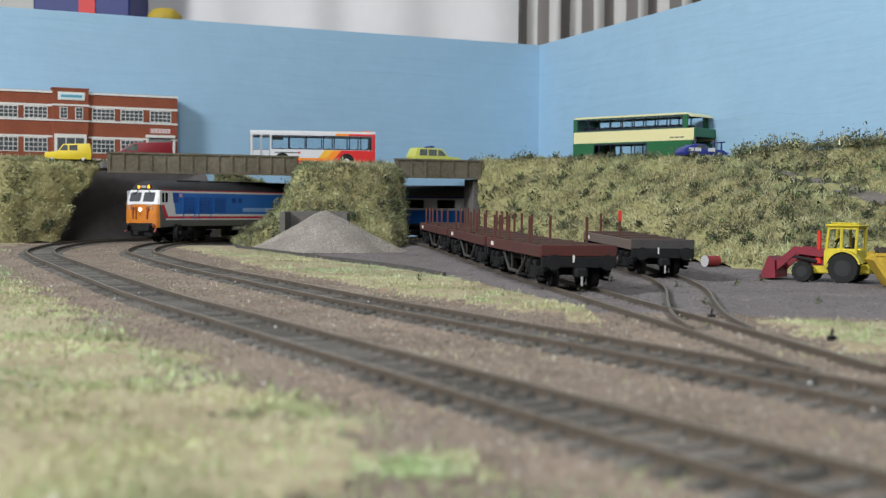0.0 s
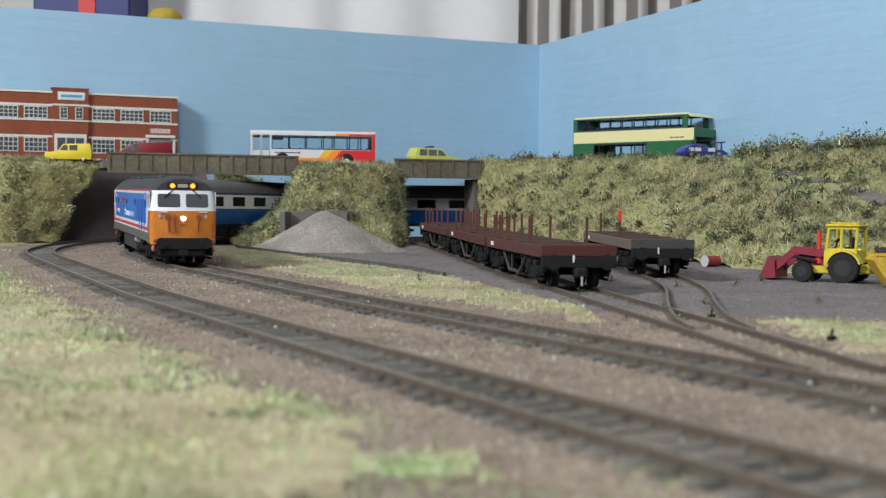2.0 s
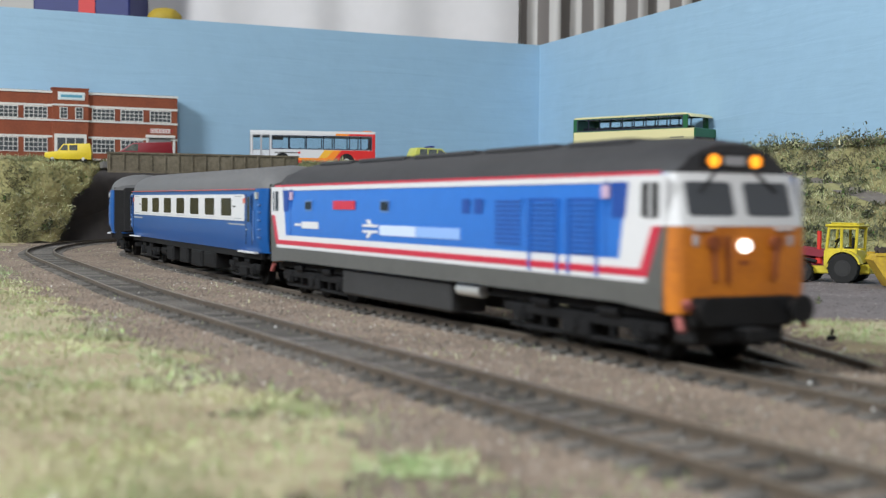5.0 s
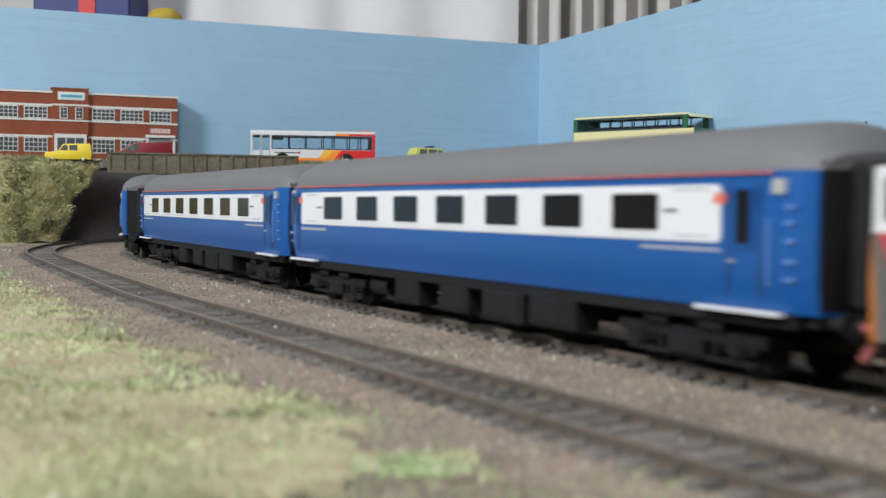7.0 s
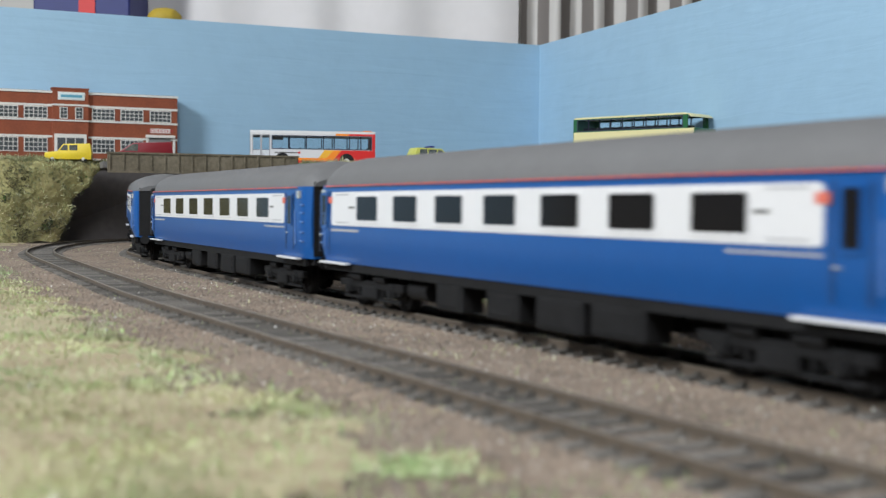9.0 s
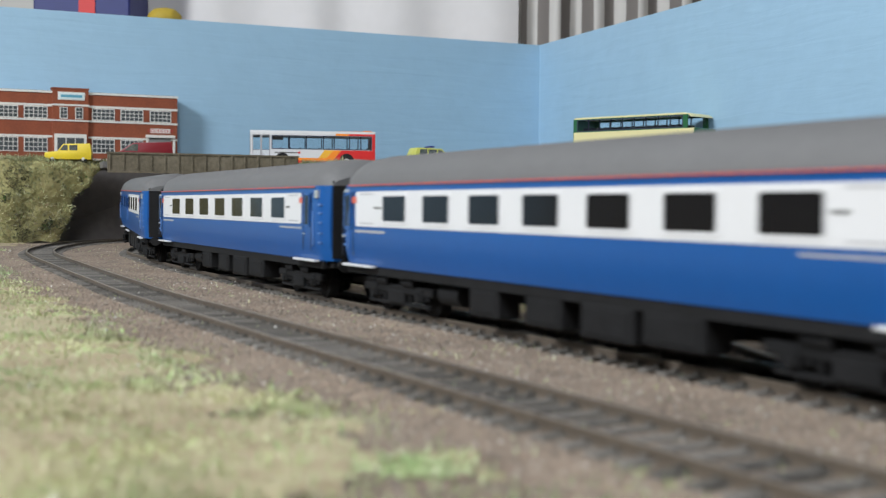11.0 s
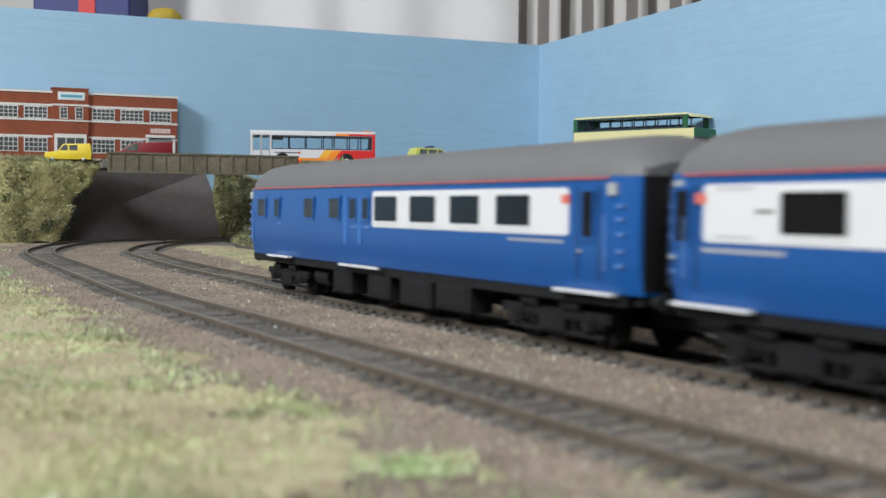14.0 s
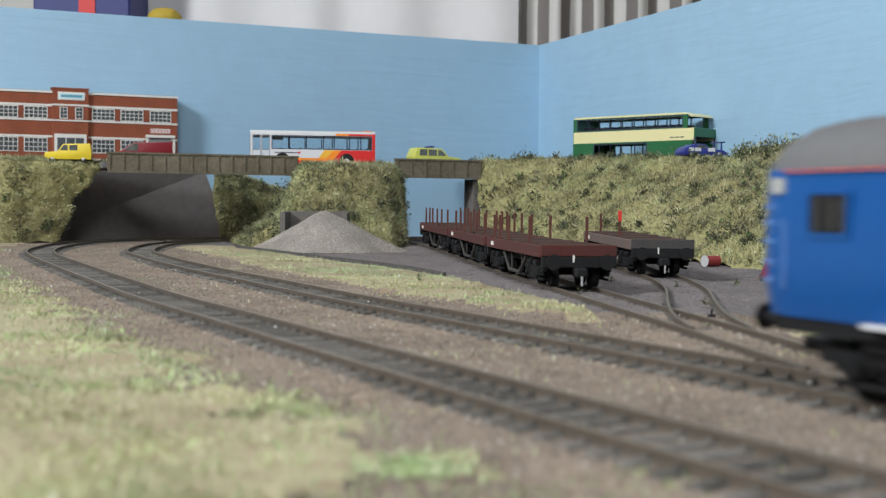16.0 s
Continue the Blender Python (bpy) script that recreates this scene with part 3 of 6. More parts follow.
def coach(name, label, brake=False):
    c = thing(name, label, "railway coach", "train of loco and coaches")
    bm = bmesh.new()
    s = coach_section()
    taper = ((0, 0.84), (1.6, 0.91), (3.6, 0.965), (6, 0.992), (8.5, 1.0))
    loft(bm, [(-CL + d, [(y * f, z) for y, z in s]) for d, f in taper] + [(CL - d, [(y * f, z) for y, z in s]) for d, f in taper[::-1]])
    part("body", bm, CBLUE, c, smooth=True)
    bm = bmesh.new()
    loft(bm, [(-CL - 0.6, [(y * 0.81, ZC + (z - ZC) * 0.35) for y, z in roof_section()]), (-CL + 3, [(y * 0.90, ZC + (z - ZC) * 0.78) for y, z in roof_section()]), (-CL + 8, [(y * 0.965, ZC + (z - ZC) * 0.95) for y, z in roof_section()]), (-CL + 15, roof_section()),
              (CL - 15, roof_section()), (CL - 8, [(y * 0.965, ZC + (z - ZC) * 0.95) for y, z in roof_section()]), (CL - 3, [(y * 0.90, ZC + (z - ZC) * 0.78) for y, z in roof_section()]), (CL + 0.6, [(y * 0.81, ZC + (z - ZC) * 0.35) for y, z in roof_section()])])
    part("roof", bm, CROOF, c, "matt grey ribbed roof", smooth=True)
    zt, zl = 35.4, 27.3
    for s in (-1, 1):
        y = s * 18.28
        part("gutter_line", bx(-CL + 8, CL - 8, y - 0.2, y + 0.2, ZC - 0.5, ZC - 0.18), LINING, c, "thin orange gutter line")
        o = 0.18 * s
        def white(u0, u1):
            return part("window_band", pbox(u0, u1, zl - 1.5, zt + 1.2, y, o, 1.2), WHITE, c, "white window band")
        def win(u0, u1, band, a=zl, b=zt, name="window"):
            f = part(name, pbox(u0 - 0.5, u1 + 0.5, a - 0.5, b + 0.5, y + o, o * 1.1, 1.0), CBLUE if band is c else WHITE, band)
            return part("pane", pbox(u0 + 0.35, u1 - 0.35, a + 0.35, b - 0.35, y + o * 1.7, o * 0.5, 0.6), GLASS, f)
        if not brake:
            b = white(-119.5, 112)
            for i in range(7):
                u = -2.2 + (i - 3) * 28.8
                win(u - 8.7, u + 8.7, b)
            part("lettering", pbox(94, 98.5, zl + 4.0, zl + 4.7, y + o, o * 0.4), LGREY, b)
            part("red_mark", pbox(110, 113.5, zt - 2.4, zt - 0.4, y + o * 1.2, o * 0.4), LINING, b)
            part("red_mark", pbox(-122, -118.5, zt - 2.4, zt - 0.4, y + o * 1.2, o * 0.4), LINING, b)
            for u in (-110, 103):
                for zz in (zl - 0.6, zt + 0.2):
                    part("panel_vent", pbox(u - 5.5, u + 5.5, zz, zz + 0.3, y + o, o * 0.5), SHADE, b)
            part("lettering", pbox(-104, -99, zl + 4.0, zl + 4.6, y + o, o * 0.4), LGREY, b)
            part("lettering", pbox(-120, -96, zl - 3.4, zl - 2.6, y, o * 0.6), SHADE, c)
            part("lettering", pbox(86, 112, zl - 3.2, zl - 2.6, y, o * 0.6), SHADE, c)
        else:
            b = white(-4.5, 110.5)
            for i in range(4):
                u = 6.0 + i * 26.2
                win(u - 8.9, u + 8.9, b)
            part("red_mark", pbox(107.5, 111, zt - 2.4, zt - 0.4, y + o * 1.2, o * 0.4), LINING, b)
            for u, w in ((-114.8, 4.8), (-96.5, 2.8), (-61.8, 4.8), (-37.1, 4.8), (-20.5, 2.9), (-9.9, 2.6)):
                win(u - w, u + w, c, zl + 0.5, zt - 0.5)
            for u in (-27.1, -15.1):
                part("door_rail", pbox(u - 1.6, u + 1.6, zl - 7.2, zt, y, o), DOORB, c, "paler blue door rail strip")
            for u in (-94.5, -19.5, -9):
                part("door_handle", pbox(u - 2.2, u + 2.2, zl - 1.9, zl - 1.4, y, o * 2), PALEB, c)
            for u, w in ((-114.8, 4.3), (-61.8, 4.3), (-37.1, 4.3)):
                for k in (-0.62, 0.1, 0.7):
                    part("blind", pbox(u + w * k - 0.45, u + w * k + 0.45, zl + 1.2, zt - 1.2, y + o * 2.0, o * 0.2), BLINDM, c, "pale grey drawn blind")
            part("step_board", bx(-31, 1, min(y, y + 0.9 * s), max(y, y + 0.9 * s), ZB - 0.6, ZB + 0.1), WHITE, c, "white-edged step")
            part("lettering", pbox(82, 108, zl - 3.2, zl - 2.6, y, o * 0.6), SHADE, c)
        for u in ((118.6,) if brake else (-126.2, 118.6)):
            win(u - 2.4, u + 2.4, c, zl - 2, zt + 0.6, "door_window")
            for du in (-4.4, 4.4):
                part("door_seam", pbox(u + du - 0.15, u + du + 0.15, ZB + 3, zt + 1.5, y, o), FRAMEG, c)
            part("door_handle", bx(u - 4.0, u - 2.6, y - 0.4, y + 0.4, zl - 5, zl - 4.5), SILVER, c)
        for a in (-1, 1):
            sx = -94 if brake and a < 0 else a * 117
            part("step_board", bx(sx - 12, sx + 12, y - 0.9, y + 0.9, ZB - 0.3, ZB + 0.35), WHITE, c, "white-edged step")
    for a in (-1, 1):
        e = a * CL
        part("gangway", bx(min(e, e + a * 5.8), max(e, e + a * 5.8), -8.6, 8.6, ZB + 1, ZC + 1.5, 0.8), BLACK, c, "black corridor connector")
        part("end_plate", bx(min(e + a * 0.02, e + a * 0.35), max(e + a * 0.02, e + a * 0.35), -14.6, 14.6, ZB + 0.8, ZC + 1.6, 0.1), BLACK, c, "black coach end")
        for s in (-1, 1):
            v = bmesh.new()
            cyl(v, (e, s * 11.5, 12.4), (e + a * 4.2, s * 11.5, 12.4), 1.2, 10)
            cyl(v, (e + a * 4.2, s * 11.5, 12.4), (e + a * 4.9, s * 11.5, 12.4), 2.4, 14)
            part("buffer", v, BLACK, c)
        part("coupling", bx(min(e - a * 14, e + a * 5.8), max(e - a * 14, e + a * 5.8), -2.2, 2.2, 6, 8.5, 0.4), BLACK, c)
        for s in (-1, 1):
            for z in (19.5, 22.6, 26.2, 29.4, 32.2):
                part("foot_rung", bx(e - a * 4.0 - 1.3, e - a * 4.0 + 1.3, s * 17.3 - 0.7, s * 17.3 + 0.7, z, z + 0.6), PALEB, c)
            part("lamp_bracket", bx(e - a * 6.5 - 1.6, e - a * 6.5 + 1.6, s * 17.9 - 0.5, s * 17.9 + 0.5, 34.8, 37.4), SILVER, c)
            v = bmesh.new()
            cyl(v, (e - a * 8.8, s * 18.5, 18.5), (e - a * 8.8, s * 18.5, 30.5), 0.28, 6)
            part("handrail", v, PALEB, c)
        bogie(c, a * 96.5, 33, 6.2, 2)
    part("underframe", bx(-CL + 1, CL - 1, -14, 14, 11.2, ZB + 0.6, 0.3), UNDER, c)
    for x0, x1, z0, dep in ((-43, -27, 3.8, 3.4), (-13, 4, 3.8, 3.4), (13, 34, 3.4, 3.8), (37, 58, 4.0, 3.6)):
        for s in (-1, 1):
            eb = part("equipment_box", bx(x0, x1, s * 13 - dep, s * 13 + dep, z0, 11.3, 0.5), UNDER, c)
            part("box_lid", bx(x0 + 1.5, x1 - 1.5, s * (13 + dep) - 0.25, s * (13 + dep) + 0.25, z0 + 1.2, 10.2, 0.15), UNDER, eb)
    for s in (-1, 1):
        part("sole_bar", bx(-CL + 4, CL - 4, s * 15.6 - 0.8, s * 15.6 + 0.8, 11.0, ZB + 0.2), UNDER, c)
        v = bmesh.new()
        cyl(v, (-68, s * 11, 7.6), (-55, s * 11, 7.6), 3.0, 16)
        part("air_cylinder", v, UNDER, c, smooth=True)
    return c


def loco():
    c = thing("locomotive", "blue, white and orange diesel locomotive with lit headlamp", "locomotive", "train of loco and coaches")
    H, W = 127.5, 17.4
    zb, zc = 12.4, 39.2
    side = [(-W + 0.5, zb), (-W, zb + 6), (-W, zc - 9), (-W + 0.9, zc)]
    sec = side + [(-y, z) for y, z in side[::-1]]
    bm = bmesh.new()
    loft(bm, [(-H + 5, sec), (H - 5, sec)])
    part("body_side", bm, LBLUE, c, "bright blue body", smooth=True)

    def rake(z):
        """How far the cab front leans back at a height."""
        return 3.6 * max((z - 27) / (zc - 27), 0)

    def cab(a, z0, z1, back, material, name, label):
        """A rounded cab end between two heights."""
        def wide(z):
            return float(np.interp(z, [zb, zb + 6, zc - 9, zc], [W - 0.5, W, W, W - 0.9]))
        secs = []
        for u, f in ((H - back, 1.006), (H - 3.6, 1.006), (H - 1.7, 0.975), (H - 0.6, 0.92), (H, 0.83)):
            zs = [z0, (z0 + z1) / 2, z1]
            pts = [(-wide(z) * f, z) for z in zs]
            secs.append((a * u, pts + [(-y, z) for y, z in pts[::-1]]))
        b2 = bmesh.new()
        loft(b2, secs if a > 0 else secs[::-1])
        for v in b2.verts:
            if abs(v.co.x / K) > H - 4:
                v.co.x -= a * rake(v.co.z / K) * K
        return part(name, b2, material, c, label, smooth=True)

    def plate(name, a, q, s, lift, material, parent=c, label=""):
        """A painted panel on a side, its outline in (u, z)."""
        b2 = bmesh.new()
        prism(b2, [(a * u, z) for u, z in q], s * (W - 0.3), s * (W + lift), "y")
        return part(name, b2, material, parent, label)

    for a in (-1, 1):
        cab(a, 11.0, 28.5, 3.4, ORANGE, "cab_lower", "orange warning panel")
        up = cab(a, 28.6, zc + 0.2, 12, WHITE, "cab_upper", "white cab surround")
        for s in (-1, 1):
            b2 = bmesh.new()
            def pane(y0, y1, z0, z1, out):
                pts = [(y0, z0), (y1, z0), (y1, z1), (y0, z1)]
                v0 = [b2.verts.new(Vector((a * (H + out - rake(z)), s * y, z)) * K) for y, z in pts]
                v1 = [b2.verts.new(Vector((a * (H - 1.2 - rake(z)), s * y, z)) * K) for y, z in pts]
                b2.faces.new(v0)
                b2.faces.new(v1[::-1])
                for i in range(4):
                    b2.faces.new((v0[i], v1[i], v1[(i + 1) % 4], v0[(i + 1) % 4]))
                bmesh.ops.recalc_face_normals(b2, faces=b2.faces)
            pane(1.5, 13.2, 30.6, 37.6, 0.12)
            bmesh.ops.bevel(b2, geom=[e for e in b2.edges if abs((e.verts[0].co - e.verts[1].co).normalized().x) > 0.9], offset=0.9 * K, segments=3, affect="EDGES", profile=0.5)
            part("windscreen", b2, SCREEN, up, "dark windscreen")
            b2 = bmesh.new()
            cyl(b2, (a * (H + 0.3 - rake(39)), s * 5.2, 39.6), (a * (H + 0.5 - rake(36)), s * 9.6, 35.6), 0.3, 6)
            part("wiper", b2, BLACK, up)
            part("cab_window", pbox(min(a * (H - 5.4), a * (H - 11.2)), max(a * (H - 5.4), a * (H - 11.2)), 30.2, 37.4, s * (W - 0.6), s * 0.85, 0.8), GLASS, up)
            part("window_pillar", pbox(min(a * (H - 7.6), a * (H - 8.4)), max(a * (H - 7.6), a * (H - 8.4)), 30.2, 37.4, s * (W - 0.6), s * 1.0), WHITE, up)
            part("lamp_cluster", bx(min(a * (H - 1.2), a * (H + 0.3)), max(a * (H - 1.2), a * (H + 0.3)), s * 12.0 - 0.7, s * 12.0 + 0.7, 24.4, 26.8, 0.4), SHADE, c, "pale marker lamp housing")
            b2 = bmesh.new()
            cyl(b2, (a * (H - 0.8), s * 8.0, 25.2), (a * (H + 1.0), s * 8.0, 25.2), 1.5, 12)
            cyl(b2, (a * (H + 0.5), s * 8.0, 25.2), (a * (H + 0.5), s * 7.4, 17.6), 0.6, 6)
            if s * a < 0:
                cyl(b2, (a * (H + 0.4), s * 4.6, 26.6), (a * (H + 0.4), s * 4.2, 17.2), 0.6, 6)
            part("hose", b2, HOSE, c)
            b2 = bmesh.new()
            cyl(b2, (a * (H - 0.4), s * 8.4, 28.0), (a * (H + 0.5), s * 8.4, 28.0), 0.3, 6)
            cyl(b2, (a * (H - 0.4), s * 12.4, 28.0), (a * (H + 0.2), s * 12.4, 28.0), 0.3, 6)
            cyl(b2, (a * (H + 0.5), s * 8.2, 28.0), (a * (H + 0.2), s * 12.6, 28.0), 0.3, 6)
            part("handrail", b2, WHITE, c)
            b2 = bmesh.new()
            cyl(b2, (a * (H - 1), s * 11.6, 11.8), (a * (H + 4), s * 11.6, 11.8), 1.5, 10)
            cyl(b2, (a * (H + 4), s * 11.6, 11.8), (a * (H + 4.8), s * 11.6, 11.8), 2.9, 18)
            part("buffer", b2, BLACK, c, smooth=True)
            b2 = bmesh.new()
            cyl(b2, (a * (H - 1.0), s * 15.4, 10.2), (a * (H + 0.6), s * 15.8, 7.6), 0.8, 8)
            cyl(b2, (a * (H + 0.2), s * 14.4, 13.2), (a * (H + 1.4), s * 14.8, 12.6), 1.0, 10)
            part("brake_cock", b2, COCK, c, "faded red brake hose end")
            # livery on the side near this cab
            plate("white_panel", a, [(105, 16.8), (119.0, 16.8), (124.6, 28.6), (124.4, 38.9), (111, 38.9), (108, 21.4), (105, 21.4)], s, 0.05, WHITE)
            plate("red_sweep", a, [(114.5, 18.0), (118.4, 18.0), (123.1, 28.5), (120.0, 28.5), (115.8, 19.6), (114.5, 19.6)], s, 0.16, RED)
            plate("grey_sweep", a, [(105, 12.3), (123.6, 11.3), (124.7, 28.5), (123.2, 28.5), (118.4, 17.9), (117.8, 16.8), (105, 16.8)], s, 0.12, LGREY)
            plate("door_panel", a, [(105.0, 30.0), (110.2, 30.0), (111.4, 37.6), (105.0, 37.6)], s, 0.1, GRILLE, c, "dark blue cab door window")
            plate("door_seam", a, [(102.4, 21.6), (102.8, 21.6), (102.8, 38.0), (102.4, 38.0)], s, 0.06, GRILLE)
            plate("data_panel", a, [(101.0, 34.2), (103.8, 34.2), (103.8, 37.0), (101.0, 37.0)], s, 0.14, DATA, c, "pale pink data panel")
        b2 = bmesh.new()
        cyl(b2, (a * (H - 0.8), 0.0, 24.6), (a * (H + 0.5), 0.0, 24.6), 1.35, 20)
        part("headlamp", b2, LITW, c, "round lit headlamp")
        part("number_bar", bx(min(a * (H - 0.8), a * (H + 0.12)), max(a * (H - 0.8), a * (H + 0.12)), -1.2, 1.2, 20.8, 21.5), HOSE, c)
        # four-character box let into the dark roof end
        hx = H - 3.9
        hb = part("headcode_box", bx(min(a * (hx - 3), a * (hx + 0.3)), max(a * (hx - 3), a * (hx + 0.3)), -8.8, 8.8, zc + 0.9, zc + 4.7, 0.9), BLACK, c, "black headcode box")
        for yy in (-5.3, 5.3):
            b2 = bmesh.new()
            cyl(b2, (a * (hx - 0.4), yy, zc + 2.7), (a * (hx + 0.65), yy, zc + 2.7), 1.3, 16)
            part("marker_lamp", b2, LIT, hb, "amber lit marker lamp")
        part("headcode_panel", bx(min(a * (hx - 0.4), a * (hx + 0.55)), max(a * (hx - 0.4), a * (hx + 0.55)), -2.6, 2.6, zc + 1.8, zc + 3.7), SHADE, hb)
        part("buffer_beam", bx(min(a * (H - 6), a * (H + 0.7)), max(a * (H - 6), a * (H + 0.7)), -13.2, 13.2, 8.0, 14.4, 0.6), BLACK, c)
        part("bottom_valance", bx(min(a * (H - 9), a * (H - 1.0)), max(a * (H - 9), a * (H - 1.0)), -12, 12, 4.4, 9.0, 0.8), BLACK, c)
        part("coupling", bx(min(a * (H - 4), a * (H + 5)), max(a * (H - 4), a * (H + 5)), -2.5, 2.5, 5, 8.2, 0.5), BLACK, c)
        bogie(c, a * 86, 52, 6.6, 3)
    bm = bmesh.new()
    rs = [(W - 0.8, zc), (W - 1.4, zc + 2.0), (W - 3.6, zc + 4.6), (W - 8, zc + 6.8), (5, zc + 8.0), (0, zc + 8.2)]
    rs = rs + [(-y, z) for y, z in rs[-2::-1]]
    end = [(y * (0.92 if z < zc + 1 else 0.80), zc + (z - zc) * 0.76) for y, z in rs]
    mid = [(y * 0.95, zc + (z - zc) * 0.86) for y, z in rs]
    loft(bm, [(-H + 4.0, end), (-H + 8, mid), (-H + 18, rs), (H - 18, rs), (H - 8, mid), (H - 4.0, end)])
    part("roof", bm, ROOF, c, "dark grey weathered roof", smooth=True)
    for x, l in ((-84, 30), (-44, 36), (2, 40), (46, 36), (84, 26)):
        b2 = bmesh.new()
        box(b2, x - l / 2, x + l / 2, -8.0, 8.0, zc + 7.0, zc + 8.5, 0.5)
        part("roof_hatch", b2, ROOF, c)
    for s in (-1, 1):
        y, o = s * (W - 0.02), s * 0.2
        part("cantrail_stripe", pbox(-H + 10, H - 10, zc - 1.7, zc - 0.3, s * (W - 0.95), s * 0.45), WHITE, c)
        part("red_line", pbox(-H + 6, H - 6, zc - 0.25, zc + 0.45, s * (W - 0.95), s * 0.5), RED, c, "thin red cantrail line")
        part("grey_skirt", pbox(-105, 105, zb - 0.2, 16.8, y, o * 0.6), LGREY, c, "dark grey lower band")
        part("white_stripe", pbox(-105, 105, 16.85, 21.4, y, o * 0.3), WHITE, c)
        part("red_stripe", pbox(-114.5, 114.5, 18.0, 19.6, y + o * 0.3, o * 0.55), RED, c)
        for u0, u1 in ((68.5, 82.5), (86.2, 99.0)):
            g = part("grille", pbox(u0, u1, 21.6, 34.2, y, o * 0.4), GRILLE, c, "louvred dark blue grille")
            for i in range(10):
                part("louvre", pbox(u0 + 3.0, u1 - 0.8, 22.2 + i * 1.18, 22.8 + i * 1.18, y, o * 2.0), LBLUE, g)
            for k in (u0 + 1.6, u1 + 0.6):
                part("ladder_rail", pbox(k - 0.35, k + 0.35, 17.2, 34.0, y, o * 2.4), LBLUE, c)
        g = part("grille", pbox(51.8, 66.4, 22.4, 34.5, y, o * 0.3), LBLUE, c, "blue louvre panel")
        for i in range(10):
            part("louvre", pbox(52.6, 65.6, 23.0 + i * 1.13, 23.5 + i * 1.13, y + o * 0.3, o * 0.9), GRILLE, g)
        for u0, u1 in ((34, 38.4), (41, 45.6)):
            part("hatch", pbox(u0, u1, 30.3, 34.2, y, o * 0.4, 0.4), GRILLE, c)
        for u in (-84, -17.5):
            f = part("port_window", pbox(u - 3.6, u + 3.6, 30.2, 34.0, y, o * 0.8, 1.0), PALEB, c, "small bodyside window")
            part("pane", pbox(u - 3.0, u + 3.0, 30.8, 33.5, y + o * 0.8, o * 0.4, 0.8), GLASS, f)
        part("nameplate", pbox(-60, -41, 31.0, 33.8, y, o * 1.4), RED, c, "small red nameplate")
        part("lettering", pbox(-97.5, -91.5, 25.0, 25.9, y, o), WHITE, c)
        part("lettering", pbox(-90.5, -74, 24.2, 26.6, y, o), WHITE, c)
        part("lettering", pbox(-21, 5, 23.4, 26.4, y, o), PALEW, c)
        part("lettering", pbox(5.6, 33, 23.4, 26.4, y, o), PALELET, c)
        for k in (-1, 1):
            b2 = bmesh.new()
            prism(b2, [(-34.4, 25.2 + k * 0.5), (-22.6, 25.2 + k * 0.5), (-22.6, 25.2 + k * 1.3), (-27.2, 25.2 + k * 1.3), (-29.0, 25.2 + k * 2.8), (-32.0, 25.2 + k * 2.8), (-29.8, 25.2 + k * 1.3), (-34.4, 25.2 + k * 1.3)], y, y + o, "y")
            part("emblem", b2, WHITE, c)
        part("fuel_tank", bx(-56, 24, s * 10 - 5.8, s * 10 + 5.8, 3.4, 12.0, 0.8), TANKM, c, "dark grey fuel tank")
        b2 = bmesh.new()
        cyl(b2, (29, s * 15.0, 10.2), (42, s * 15.0, 10.2), 1.7, 14)
        part("air_tank", b2, SILVER, c, "silver air reservoir", smooth=True)
    part("underframe", bx(-H + 6, H - 6, -14, 14, 9.5, zb + 0.4), UNDER, c)
    return c


TRAIN = [(loco(), -3.0, 86)]
mid_coach = coach("coach", "blue passenger coach with white window band and grey roof")
for i in range(4):
    TRAIN.append((mid_coach if i == 0 else copy_thing(mid_coach, Matrix()), 273.5 + 280.5 * i, 95))
TRAIN.append((coach("brake_coach", "blue brake coach with short white window band and guard's end", True), 273.5 + 280.5 * 4, 95))


# ---- factory, road vehicles ----
def lay(px, py, z, rz):
    return pose(px * K, py * K, z * K, 0, 0, rz)


BRICKM = mat("brick_red", (0.29, 0.078, 0.035), 0.85, scale=60, colour2=(0.20, 0.052, 0.025), bump=0.4, bscale=1400)
TRIM = mat("white_trim", (0.72, 0.70, 0.66), 0.7, var=0.1, scale=60)
PANEG = mat("window_grey", (0.10, 0.11, 0.12), 0.25, var=0.5, scale=40)
SHUT = mat("grey_shutter", (0.22, 0.22, 0.22), 0.7, var=0.1, scale=80)
SIGNB = mat("sign_blue", (0.10, 0.33, 0.45), 0.7)
SIGNP = mat("sign_pale", (0.62, 0.72, 0.74), 0.7)


def words(text, size, material, parent, m, label=""):
    cu = bpy.data.curves.new("lettering", "FONT")
    cu.body, cu.size, cu.extrude, cu.align_x = text, size * K, 0.05 * K, "CENTER"
    tmp = bpy.data.objects.new("lettering", cu)
    me = bpy.data.meshes.new_from_object(tmp)
    bpy.data.objects.remove(tmp)
    me.materials.append(material)
    ob = new("lettering", me)
    ob.parent = parent
    ob.matrix_basis = m
    if label:
        ob["label"] = label
    return ob


